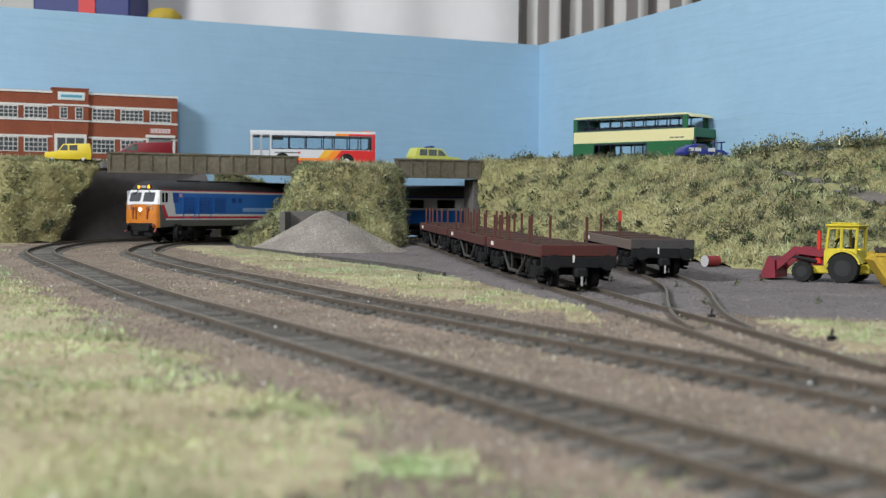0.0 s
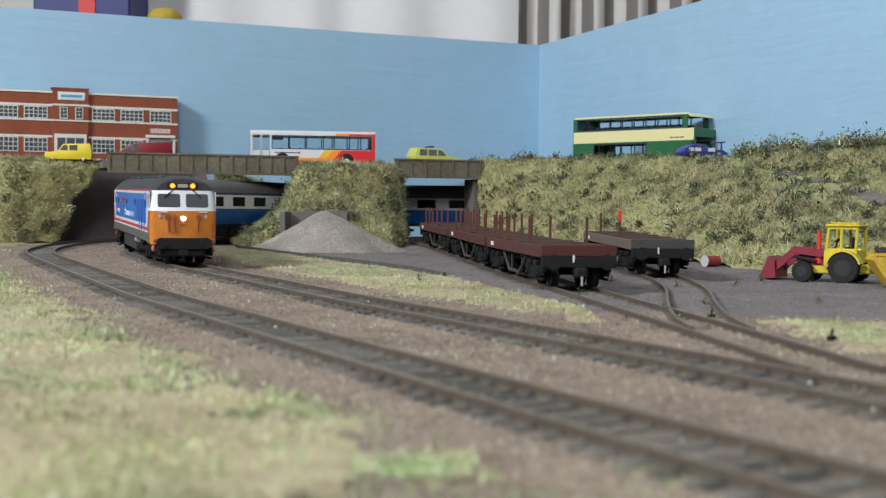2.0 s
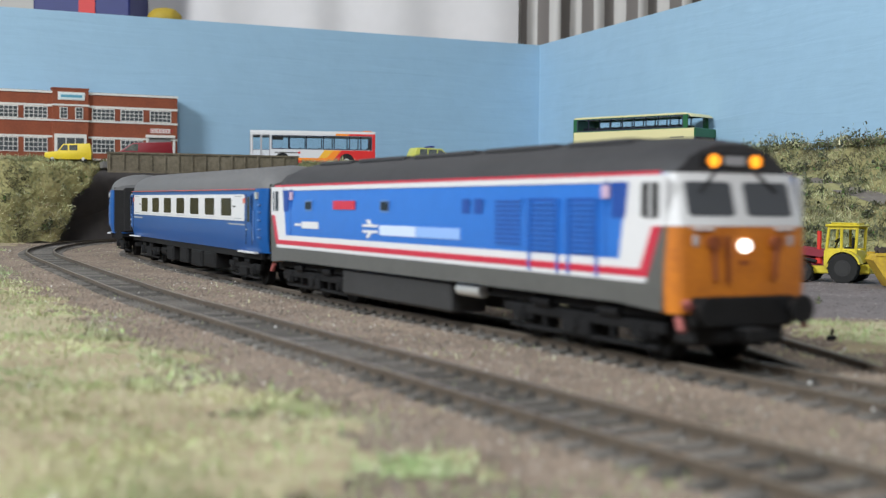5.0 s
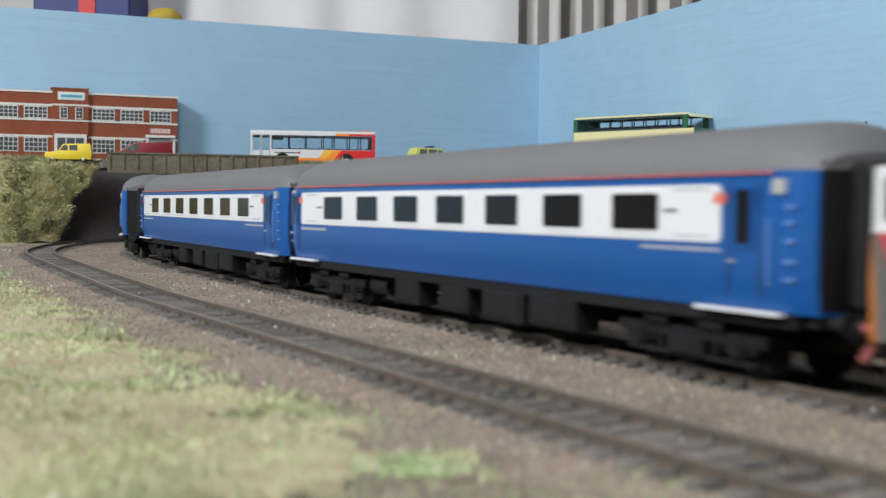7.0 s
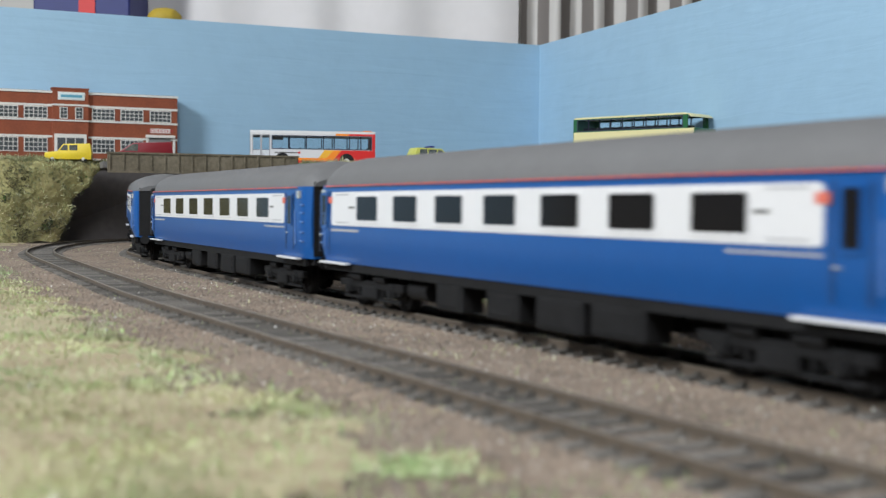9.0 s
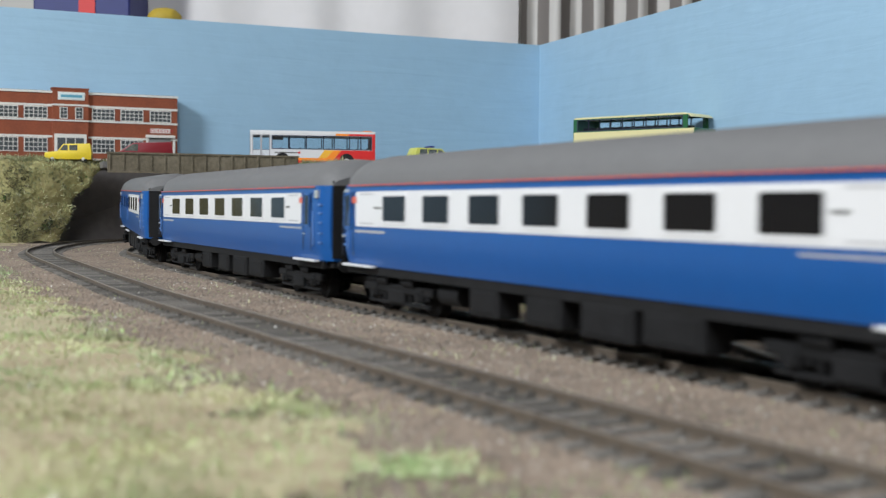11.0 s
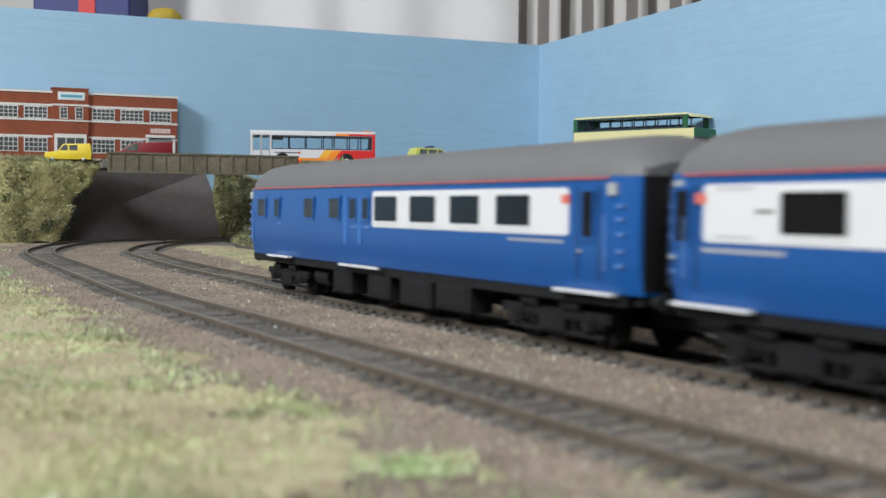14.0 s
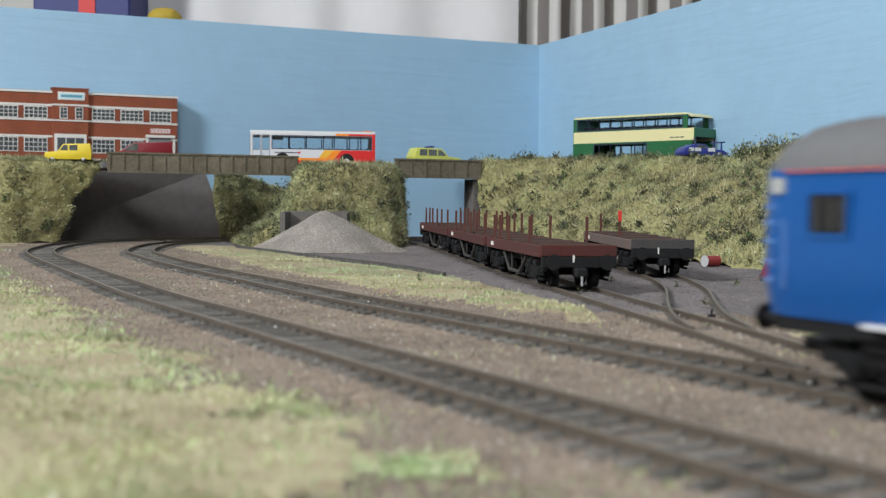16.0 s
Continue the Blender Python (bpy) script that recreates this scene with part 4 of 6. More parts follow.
def factory():
    """Local x runs to the viewer's left along the front, y away from the viewer."""
    f = thing("factory", "two-storey red brick factory with white window bands", "building", at=Matrix.Translation((0, 0, 31.67 * K)) @ Matrix.Scale(1.047, 4) @ Matrix.Translation((0, 0, -31.67 * K)) @ pose(-248 * K, 1200 * K, ROAD_Z * K, 0, 0, 25.2))
    top = 133 - ROAD_Z
    part("wall", bx(-230, 0, 0, 15, -1.4, top - 2), BRICKM, f, "red brick walls")
    part("cornice", bx(-230.6, 0.6, -0.8, 15.4, top - 1.9, top), TRIM, f)
    part("roof", bx(-229, -1, 2, 14, top + 0.05, top + 0.5), SHUT, f)
    for z0, z1 in ((53.2, 55.2), (40.3, 42.0), (25.6, 27.4), (6.0, 7.4)):
        part("string_course", bx(-230.4, 0.4, -0.7, 0, z0, z1), TRIM, f)
    def window(u0, u1, z0, z1, nx, nz):
        w = part("window", bx(-u1, -u0, -0.45, 0, z0, z1), TRIM, f, "white-framed multi-pane window")
        dx, dz = (u1 - u0 - 1.0) / nx, (z1 - z0 - 1.0) / nz
        for i in range(nx):
            for j in range(nz):
                part("pane", bx(-u1 + 0.5 + dx * i + 0.3, -u1 + 0.5 + dx * (i + 1) - 0.3, -0.6, -0.4, z0 + 0.5 + dz * j + 0.3, z0 + 0.5 + dz * (j + 1) - 0.3), PANEG, w)
    cols = [(5.7, 25.6), (31.5, 52.2), (57.4, 77.7), (116.4, 136.7), (141.5, 162), (167, 187), (192, 212)]
    for i, (a, b) in enumerate(cols):
        window(a, b, 42.2, 53.0, 5, 3)
        if i != 0:
            window(a, b, 12.5, 25.4, 5, 3)
        part("pier", bx(-b - 3.6, -b - 1.0, -0.9, 0, 42.1, 53.1), BRICKM, f)
    tower = part("tower", bx(-112.4, -81.3, -3.0, 8, 0, 69), BRICKM, f, "projecting brick entrance tower")
    part("tower_cap", bx(-113, -80.7, -3.6, 8.4, 69.05, 70.2), BRICKM, tower)
    part("sign_board", bx(-108, -84.5, -3.6, -3.0, 59.2, 66.4), TRIM, tower)
    part("sign_panel", bx(-107, -85.5, -3.9, -3.6, 60.0, 65.6), SIGNP, tower)
    part("sign_bar", bx(-105.5, -87, -4.1, -3.9, 61.6, 64.0), SIGNB, tower)
    for a, b in ((86, 93), (99.5, 106.5)):
        w = part("tower_window", bx(-b, -a, -3.5, -3.0, 42.5, 53.0), TRIM, tower)
        for i in range(2):
            for j in range(3):
                part("pane", bx(-b + 0.8 + i * 2.9, -b + 3.4 + i * 2.9, -3.7, -3.5, 43.3 + j * 3.2, 46.0 + j * 3.2), PANEG, w)
    for z0, z1 in ((54.0, 55.6), (40.3, 41.6)):
        part("string_course", bx(-113, -80.7, -3.7, -3.0, z0, z1), TRIM, tower)
    part("porch", bx(-111, -83, -4.2, -3.0, 7, 29.0), TRIM, tower)
    for i in range(3):
        part("entrance_pane", bx(-108.6 + i * 8.0, -101.6 + i * 8.0, -4.5, -4.2, 8, 25.5), PANEG, tower)
    d = part("loading_door", bx(-26, -6, -0.8, 0, 4, 28), SHUT, f, "grey roller shutter")
    part("door_hood", bx(-29.5, -2.5, -3.0, 0, 28.2, 30.6), TRIM, d)
    for a in (-29, -4.2):
        part("door_post", bx(a, a + 2, -1.2, 0, 4, 28.1), TRIM, d)
    part("sign_board", bx(-25, -6.5, -0.5, 0, 32.6, 36.6), TRIM, f)
    words("GOODS OUT", 4.0, RED, f, pose(-15.7 * K, -0.6 * K, 33.2 * K, 90, 0, 0), "red lettering")
    return f


factory()
BUSRED = mat("bus_red", (0.60, 0.02, 0.02), 0.3)
BUSOR = mat("bus_orange", (0.85, 0.25, 0.02), 0.3)
RUBBER = mat("tyre_rubber", (0.012, 0.012, 0.012), 0.9, var=0.3, scale=200)


def wheel(parent, x, y, r, w, hub=SILVER, name="wheel"):
    b = bmesh.new()
    cyl(b, (x, y - w / 2, r), (x, y + w / 2, r), r, 22)
    ob = part(name, b, RUBBER, parent, smooth=True)
    b = bmesh.new()
    for s in (-1, 1):
        cyl(b, (x, y + s * w * 0.45, r), (x, y + s * (w * 0.5 + 0.25), r), r * 0.42, 14)
    part("hub", b, hub, ob)
    return ob


def body_loft(name, parent, L, W, prof, material, label="", soft=1.2):
    """A vehicle shell: side outline (x, z) drawn across its width, eased at the edges."""
    b = bmesh.new()
    prism(b, prof, -W / 2, W / 2, "y")
    es = [e for e in b.edges if e.calc_face_angle(0) > 0.3]
    bmesh.ops.bevel(b, geom=es, offset=soft * K, segments=2, affect="EDGES", profile=0.6)
    return part(name, b, material, parent, label, smooth=True)


CLEAR = mat("clear_glazing", (0.92, 0.95, 0.96), 0.03)
CLEAR.node_tree.nodes["Principled BSDF"].inputs["Transmission Weight"].default_value = 1.0
CLEAR.node_tree.nodes["Principled BSDF"].inputs["IOR"].default_value = 1.06
SEATM = mat("seat_dark", (0.03, 0.035, 0.045), 0.8)


def glazed_side(name, parent, x0, x1, y, z0, z1, openings, material, thick, label="", frame=FRAMEG):
    """One side wall of a bus with window openings cut right through it, framed and glazed."""
    bm = bmesh.new()
    lo, hi = min(y, y + thick), max(y, y + thick)
    a0, a1 = openings[0][2], openings[0][3]
    box(bm, x0, x1, lo, hi, z0, a0)
    box(bm, x0, x1, lo, hi, a1, z1)
    edge = [x0] + [v for o in openings for v in o[:2]] + [x1]
    for i in range(0, len(edge), 2):
        if edge[i + 1] - edge[i] > 0.05:
            box(bm, edge[i], edge[i + 1], lo, hi, a0, a1)
    wall = part(name, bm, material, parent, label)
    out = y - 0.12 * (1 if thick > 0 else -1)
    for u0, u1, b0, b1 in openings:
        bm = bmesh.new()
        for q in ((u0 - 0.45, u0 + 0.45, b0, b1), (u1 - 0.45, u1 + 0.45, b0, b1), (u0, u1, b0 - 0.4, b0 + 0.4), (u0, u1, b1 - 0.4, b1 + 0.4)):
            box(bm, q[0], q[1], min(out, y + thick * 0.5), max(out, y + thick * 0.5), q[2], q[3])
        w = part("window_frame", bm, frame, wall)
        part("pane", bx(u0 + 0.4, u1 - 0.4, y + thick * 0.55, y + thick * 0.7, b0 + 0.4, b1 - 0.4), CLEAR, w).visible_shadow = False
    return wall


def bus_seats(parent, x0, x1, n, W, z, h):
    for i in range(n):
        x = x0 + (x1 - x0) * i / (n - 1)
        bm = bmesh.new()
        for s in (-1, 1):
            box(bm, x, x + 1.0, s * W * 0.27 - W * 0.16, s * W * 0.27 + W * 0.16, z, z + h, 0.3)
            box(bm, x - 4, x, s * W * 0.27 - W * 0.16, s * W * 0.27 + W * 0.16, z, z + 1.6)
        part("seat", bm, SEATM, parent)


def single_bus():
    L, W, H = 115.0, 31.0, 33.5
    x, y = (-164.4 - 60.8) / 2, (1102 + 1149.5) / 2
    b = thing("bus", "white, orange and red single-deck model bus", "bus", at=lay(x - 3.5, y + 12, ROAD_Z, 8.5) @ Matrix.Scale(0.945, 4))
    h, y0 = L / 2, -W / 2
    wins = [(-37.5, -21.5, 17.0, 29.0), (-21.5, -6, 17.0, 29.0), (-6, 9.5, 17.0, 29.0), (9.5, 19.5, 17.0, 29.0), (19.5, 33.5, 17.0, 29.0), (33.5, 44, 17.0, 29.0), (44, 54, 17.0, 29.0)]
    doors = [(-55, -47.8, 5.5, 29.5), (-46.8, -39.6, 5.5, 29.5)]
    glazed_side("near_side", b, -38.5, h, y0, 4, 31.5, wins, WHITE, 1.0, "white near side")
    glazed_side("door_bay", b, -h, -38.5, y0, 4, 31.5, doors, WHITE, 1.0, "white front bay with folding doors", SHADE)
    glazed_side("far_side", b, -h, h, -y0, 4, 31.5, [(-55, -38, 17.0, 29.0)] + wins, WHITE, -1.0)
    bm = bmesh.new()
    prism(bm, [(y0, 31.5), (y0 + 0.5, 33.0), (y0 + 2.4, H + 0.3), (-y0 - 2.4, H + 0.3), (-y0 - 0.5, 33.0), (-y0, 31.5)], -h, h, "x")
    part("roof", bm, WHITE, b, "white roof", smooth=True)
    part("floor_pan", bx(-h, h, y0 + 1, -y0 - 1, 3.6, 6.0), BLACK, b)
    for xx, m in ((-h, WHITE), (h - 0.8, BUSRED)):
        bm = bmesh.new()
        box(bm, xx, xx + 0.8, y0, -y0, 4, 15)
        box(bm, xx, xx + 0.8, y0, -y0, 28.5, 31.5)
        for s in (-1, 1):
            box(bm, xx, xx + 0.8, s * 14 - 1.5, s * 14 + 1.5, 15, 28.5)
        part("end_panel", bm, m, b)
        part("windscreen", bx(xx + 0.2, xx + 0.5, -12.5, 12.5, 15, 28.5), CLEAR, b).visible_shadow = False
    t = -0.16
    for q, m in (([(5, 8.9), (12, 8.9), (19, 16.2), (10.5, 16.2)], VANYEL), ([(-15, 6.5), (18, 6.5), (26, 16.2), (19.1, 16.2), (12.1, 8.8), (-15, 8.8)], BUSOR), ([(21, 29.6), (33, 29.6), (33, 31.4), (21, 31.4)], BUSOR),
                 ([(-15, 4.2), (57.3, 4.2), (57.3, 16.2), (26.2, 16.2), (18.1, 6.4), (-15, 6.4)], BUSRED), ([(33.1, 29.6), (57.3, 29.6), (57.3, 31.4), (33.1, 31.4)], BUSRED), ([(54.6, 16.3), (57.3, 16.3), (57.3, 29.5), (54.6, 29.5)], BUSRED)):
        for s in (-1, 1):
            c = bmesh.new()
            prism(c, q, s * -y0, s * (-y0 - t), "y")
            part("livery_panel", c, m, b)
    part("roof_panel", bx(24, h - 1.0, y0 + 2.2, -y0 - 2.2, H + 0.32, H + 0.5), BUSOR, b, "orange roof panel")
    part("roof_vent", bx(47, 54, -8, 8, H + 0.5, H + 1.4, 0.3), BUSOR, b)
    part("destination_box", bx(-37, -27.5, y0 + 0.1, y0 + 0.9, 25.0, 28.4), BLACK, b)
    part("lettering", bx(-35, -14, y0 - 0.2, y0 - 0.05, 13.0, 14.0), LGREY, b)
    part("lettering", bx(-14, -11.5, y0 - 0.2, y0 - 0.05, 12.8, 14.4), BUSRED, b)
    bus_seats(b, -30, 50, 10, W, 8, 10.5)
    for xx in (-28, 31):
        for s in (-1, 1):
            c = bmesh.new()
            cyl(c, (xx, s * (W / 2 - 0.4), 6.4), (xx, s * (W / 2 + 0.22), 6.4), 6.9, 20)
            part("wheel_arch", c, BLACK, b)
            wheel(b, xx, s * (W / 2 - 1.4), 6.2, 3.6)
    return b


VANYEL = mat("bus_amber", (0.80, 0.42, 0.04), 0.3)
single_bus()
DGREEN = mat("bus_green", (0.02, 0.12, 0.045), 0.3)
CREAM = mat("bus_cream", (0.72, 0.66, 0.36), 0.3)


def double_bus():
    L, W, H = 130.0, 32.0, 54.0
    b = thing("bus", "green and cream double-deck model bus", "bus", at=lay(176, 1144, 61.0, -44.4))
    h, y0 = L / 2, -W / 2
    upper = [(-h + 4 + i * 12.6, -h + 4 + (i + 1) * 12.6, 41.6, 51.4) for i in range(9)]
    lower = [(-42, -36, 17.4, 29.0), (-36, -23.6, 17.4, 29.0), (-23.6, -11, 17.4, 29.0), (-11, 3, 17.4, 29.0), (3, 15.5, 17.4, 29.0)]
    for s in (1, -1):
        y, t = (y0, 1.0) if s > 0 else (-y0, -1.0)
        glazed_side("lower_side", b, -h, h - 3, y, 14, 30.4, lower, DGREEN, t, "dark green lower side")
        glazed_side("upper_side", b, -h, h - 12, y, 40.6, 52.4, upper, DGREEN, t, "dark green upper side")
        lo, hi = min(y, y + t), max(y, y + t)
        part("cream_band", bx(-h, h - 1.2, lo - 0.06, hi + 0.06, 30.42, 40.58), CREAM, b, "cream waist band")
        part("cream_band", bx(-h, h - 1.2, lo - 0.06, hi + 0.06, 4, 13.98), CREAM, b)
        part("front_quarter", bx(h - 12, h - 7.6, lo, hi, 40.6, 52.4), DGREEN, b)
        c = bmesh.new()
        prism(c, [(h - 7.5, 40.7), (h - 1.6, 40.7), (h - 3.4, 49.6), (h - 7.5, 52)], y + t * 0.3, y + t * 0.6, "y")
        part("quarter_light", c, CLEAR, b).visible_shadow = False
        for k in range(3):
            part("lettering", bx(40 + k * 5, 44 + k * 5, y - 0.2 if s > 0 else y + 0.1, y - 0.08 if s > 0 else y + 0.2, 32.6, 33.6), LGREY, b)
    c = bmesh.new()
    prism(c, [(-h, 52.4), (h - 7.5, 52.4), (h - 3.6, 50.0), (h - 3.0, 50.4), (h - 6.0, 53.0), (h - 12, H), (-h + 2, H), (-h, 53.4)], y0, -y0, "y")
    bmesh.ops.bevel(c, geom=[e for e in c.edges if abs((e.verts[0].co - e.verts[1].co).normalized().y) < 0.1 and e.verts[0].co.z > 0.0525], offset=1.0 * K, segments=2, affect="EDGES", profile=0.5)
    part("roof", c, CREAM, b, "cream roof", smooth=True)
    part("deck", bx(-h + 1, h - 2, y0 + 1.1, -y0 - 1.1, 33, 35), LGREY, b)
    part("floor_pan", bx(-h + 1, h - 2, y0 + 1.1, -y0 - 1.1, 3.6, 8), BLACK, b)
    part("rear_panel", bx(-h - 0.6, -h - 0.02, y0, -y0, 4, 52.4), DGREEN, b, "dark green rear panel")
    c = bmesh.new()
    prism(c, [(h - 1.1, 4), (h + 1.0, 6), (h + 1.2, 18), (h + 0.4, 20), (h - 1.1, 20)], y0, -y0, "y")
    part("front_lower", c, CREAM, b)
    part("front_waist", bx(h - 1.1, h + 0.4, y0, -y0, 33, 40.6, 0.3), DGREEN, b)
    part("windscreen", bx(h - 0.6, h - 0.2, y0 + 0.5, -y0 - 0.5, 20, 33), CLEAR, b).visible_shadow = False
    c = bmesh.new()
    prism(c, [(h - 1.8, 40.7), (h - 1.4, 40.7), (h - 3.0, 50.0), (h - 3.4, 50.0)], y0 + 0.5, -y0 - 0.5, "y")
    part("upper_windscreen", c, CLEAR, b).visible_shadow = False
    for s in (-1, 1):
        part("screen_pillar", bx(h - 1.2, h + 0.1, s * 15.2 - 0.7, s * 15.2 + 0.7, 20, 33), FRAMEG, b)
    bus_seats(b, -56, 44, 14, W, 35, 9.5)
    bus_seats(b, -36, 12, 6, W, 9, 11.5)
    for xx in (-34, 38):
        for s in (-1, 1):
            wheel(b, xx, s * (W / 2 - 1.6), 6.4, 3.6)
    return b


double_bus()
CARGLASS = mat("car_glass", (0.03, 0.035, 0.035), 0.1, scale=120, colour2=(0.16, 0.17, 0.15))
CARYG = mat("lime_yellow", (0.60, 0.62, 0.12), 0.35, var=0.2, scale=90)
VANY = mat("van_yellow", (0.74, 0.56, 0.03), 0.4, var=0.15, scale=90)
VANR = mat("van_red", (0.20, 0.010, 0.018), 0.35)
CARB = mat("sports_car_blue", (0.02, 0.03, 0.22), 0.3)


def small_car(name, label, m, L, W, prof, glass, where, wheels, r, stripe=None):
    c = thing(name, label, "car", "road vehicles", at=where)
    body_loft("body", c, L, W, prof, m, "", 0.8)
    for q in glass:
        for s in (-1, 1):
            g = bmesh.new()
            prism(g, q, s * (W / 2 - 0.05), s * (W / 2 + 0.15), "y")
            part("side_window", g, CARGLASS, c)
    for x in wheels:
        for s in (-1, 1):
            wheel(c, x, s * (W / 2 - 1.2), r, 2.2)
    if stripe:
        for x0, x1, mm in stripe:
            for s in (-1, 1):
                part("side_stripe", bx(x0, x1, s * W / 2 - 0.15, s * W / 2 + 0.15, 5.2, 8.0), mm, c)
    return c


ESTATE = [(-26, 2.5), (27, 2.5), (28, 6), (26, 9.2), (12, 10.4), (4, 17), (-24, 17.6), (-28, 10)]
est = small_car("car", "lime-yellow emergency estate car with blue chequers", CARYG, 56, 23, ESTATE, [[(-22, 10.8), (-13, 10.8), (-13, 16.2), (-21, 16.2)], [(-11.5, 10.8), (-2, 10.8), (-2, 16), (-11.5, 16.2)], [(-0.5, 10.8), (9, 10.8), (3.6, 15.6), (-0.5, 16)]],
                lay(*on_road(277, 22), ROAD_Z, 22) @ Matrix.Diagonal((0.80, 0.9, 1.0, 1.0)), (-17, 17), 4.0, [(-26, -18, CARB), (-10, -2, CARB), (6, 14, CARB)])
part("light_bar", bx(-8, -3, -8, 8, 17.9, 19.4, 0.4), CARB, est, "blue roof light bar")
REG = [(-20, 2.5), (17, 2.5), (21, 4.5), (20.5, 8.5), (9, 10), (4.5, 16.5), (-19, 17.2), (-20.6, 9)]
small_car("van", "small yellow three-wheeled van", VANY, 42, 17, [(-x, z) for x, z in REG][::-1], [[(-7.5, 10.6), (-0.5, 10.6), (-0.5, 15.4), (-4.2, 15.4)], [(1.0, 10.8), (8, 10.8), (8, 15.6), (1.0, 15.4)]], lay(-301, 1036, ROAD_Z - 0.3, 12) @ Matrix.Scale(0.88, 4), (-14, 13), 3.2)
VAN = [(-23, 3), (21, 3), (24, 7), (22, 9.5), (11, 17), (-22, 18.6), (-23.6, 11)]
small_car("van", "dark red delivery van with pale windscreen", VANR, 54, 24, [(-x, z) for x, z in VAN][::-1], [[(-19.5, 10), (-7, 10), (-7, 16), (-11.5, 15.8)]], lay(*on_road(30, 22), ROAD_Z, 18) @ Matrix.Scale(0.9, 4), (-14, 13), 3.8)
SPORT = [(-18, 2), (18, 2), (19, 4.5), (15, 6.6), (5, 7.4), (-1, 11), (-9, 11), (-17, 7.6), (-19, 4.5)]
spc = small_car("car", "blue and white racing car with roof wing", CARB, 38, 17, SPORT, [[(-7.5, 7.6), (2.6, 7.6), (-1.6, 10.2), (-7.5, 10.4)]], lay(201, 1010, 72.5, 15), (-12, 11.5), 3.2, [(-14, -4, WHITE), (2, 8, WHITE)])
part("rear_wing", bx(12, 17, -8.4, 8.4, 12.2, 13.0, 0.2), CARB, spc)
for s in (-6, 6):
    part("wing_post", bx(14, 15, s - 0.5, s + 0.5, 5, 12.2), CARB, spc)


# ---- wagons ----
WRED = mat("wagon_red_brown", (0.078, 0.014, 0.011), 0.85, scale=80, colour2=(0.05, 0.017, 0.014), bump=0.3, bscale=900)
WDARK = mat("wagon_dark_grey", (0.04, 0.04, 0.043), 0.8, scale=80, colour2=(0.07, 0.055, 0.045), bump=0.3, bscale=900)
WFLOOR = mat("wagon_planks", (0.05, 0.036, 0.03), 0.9, scale=120, colour2=(0.032, 0.026, 0.022), bump=0.4, bscale=900)
BOLSTER = mat("bolster_timber", (0.06, 0.045, 0.038), 0.9, scale=120, colour2=(0.085, 0.04, 0.03))
TRUSSM = mat("dusty_truss", (0.05, 0.046, 0.042), 0.9, var=0.3, scale=150)
RUST = mat("rusty_stanchion", (0.11, 0.033, 0.022), 0.8, var=0.3, scale=200)


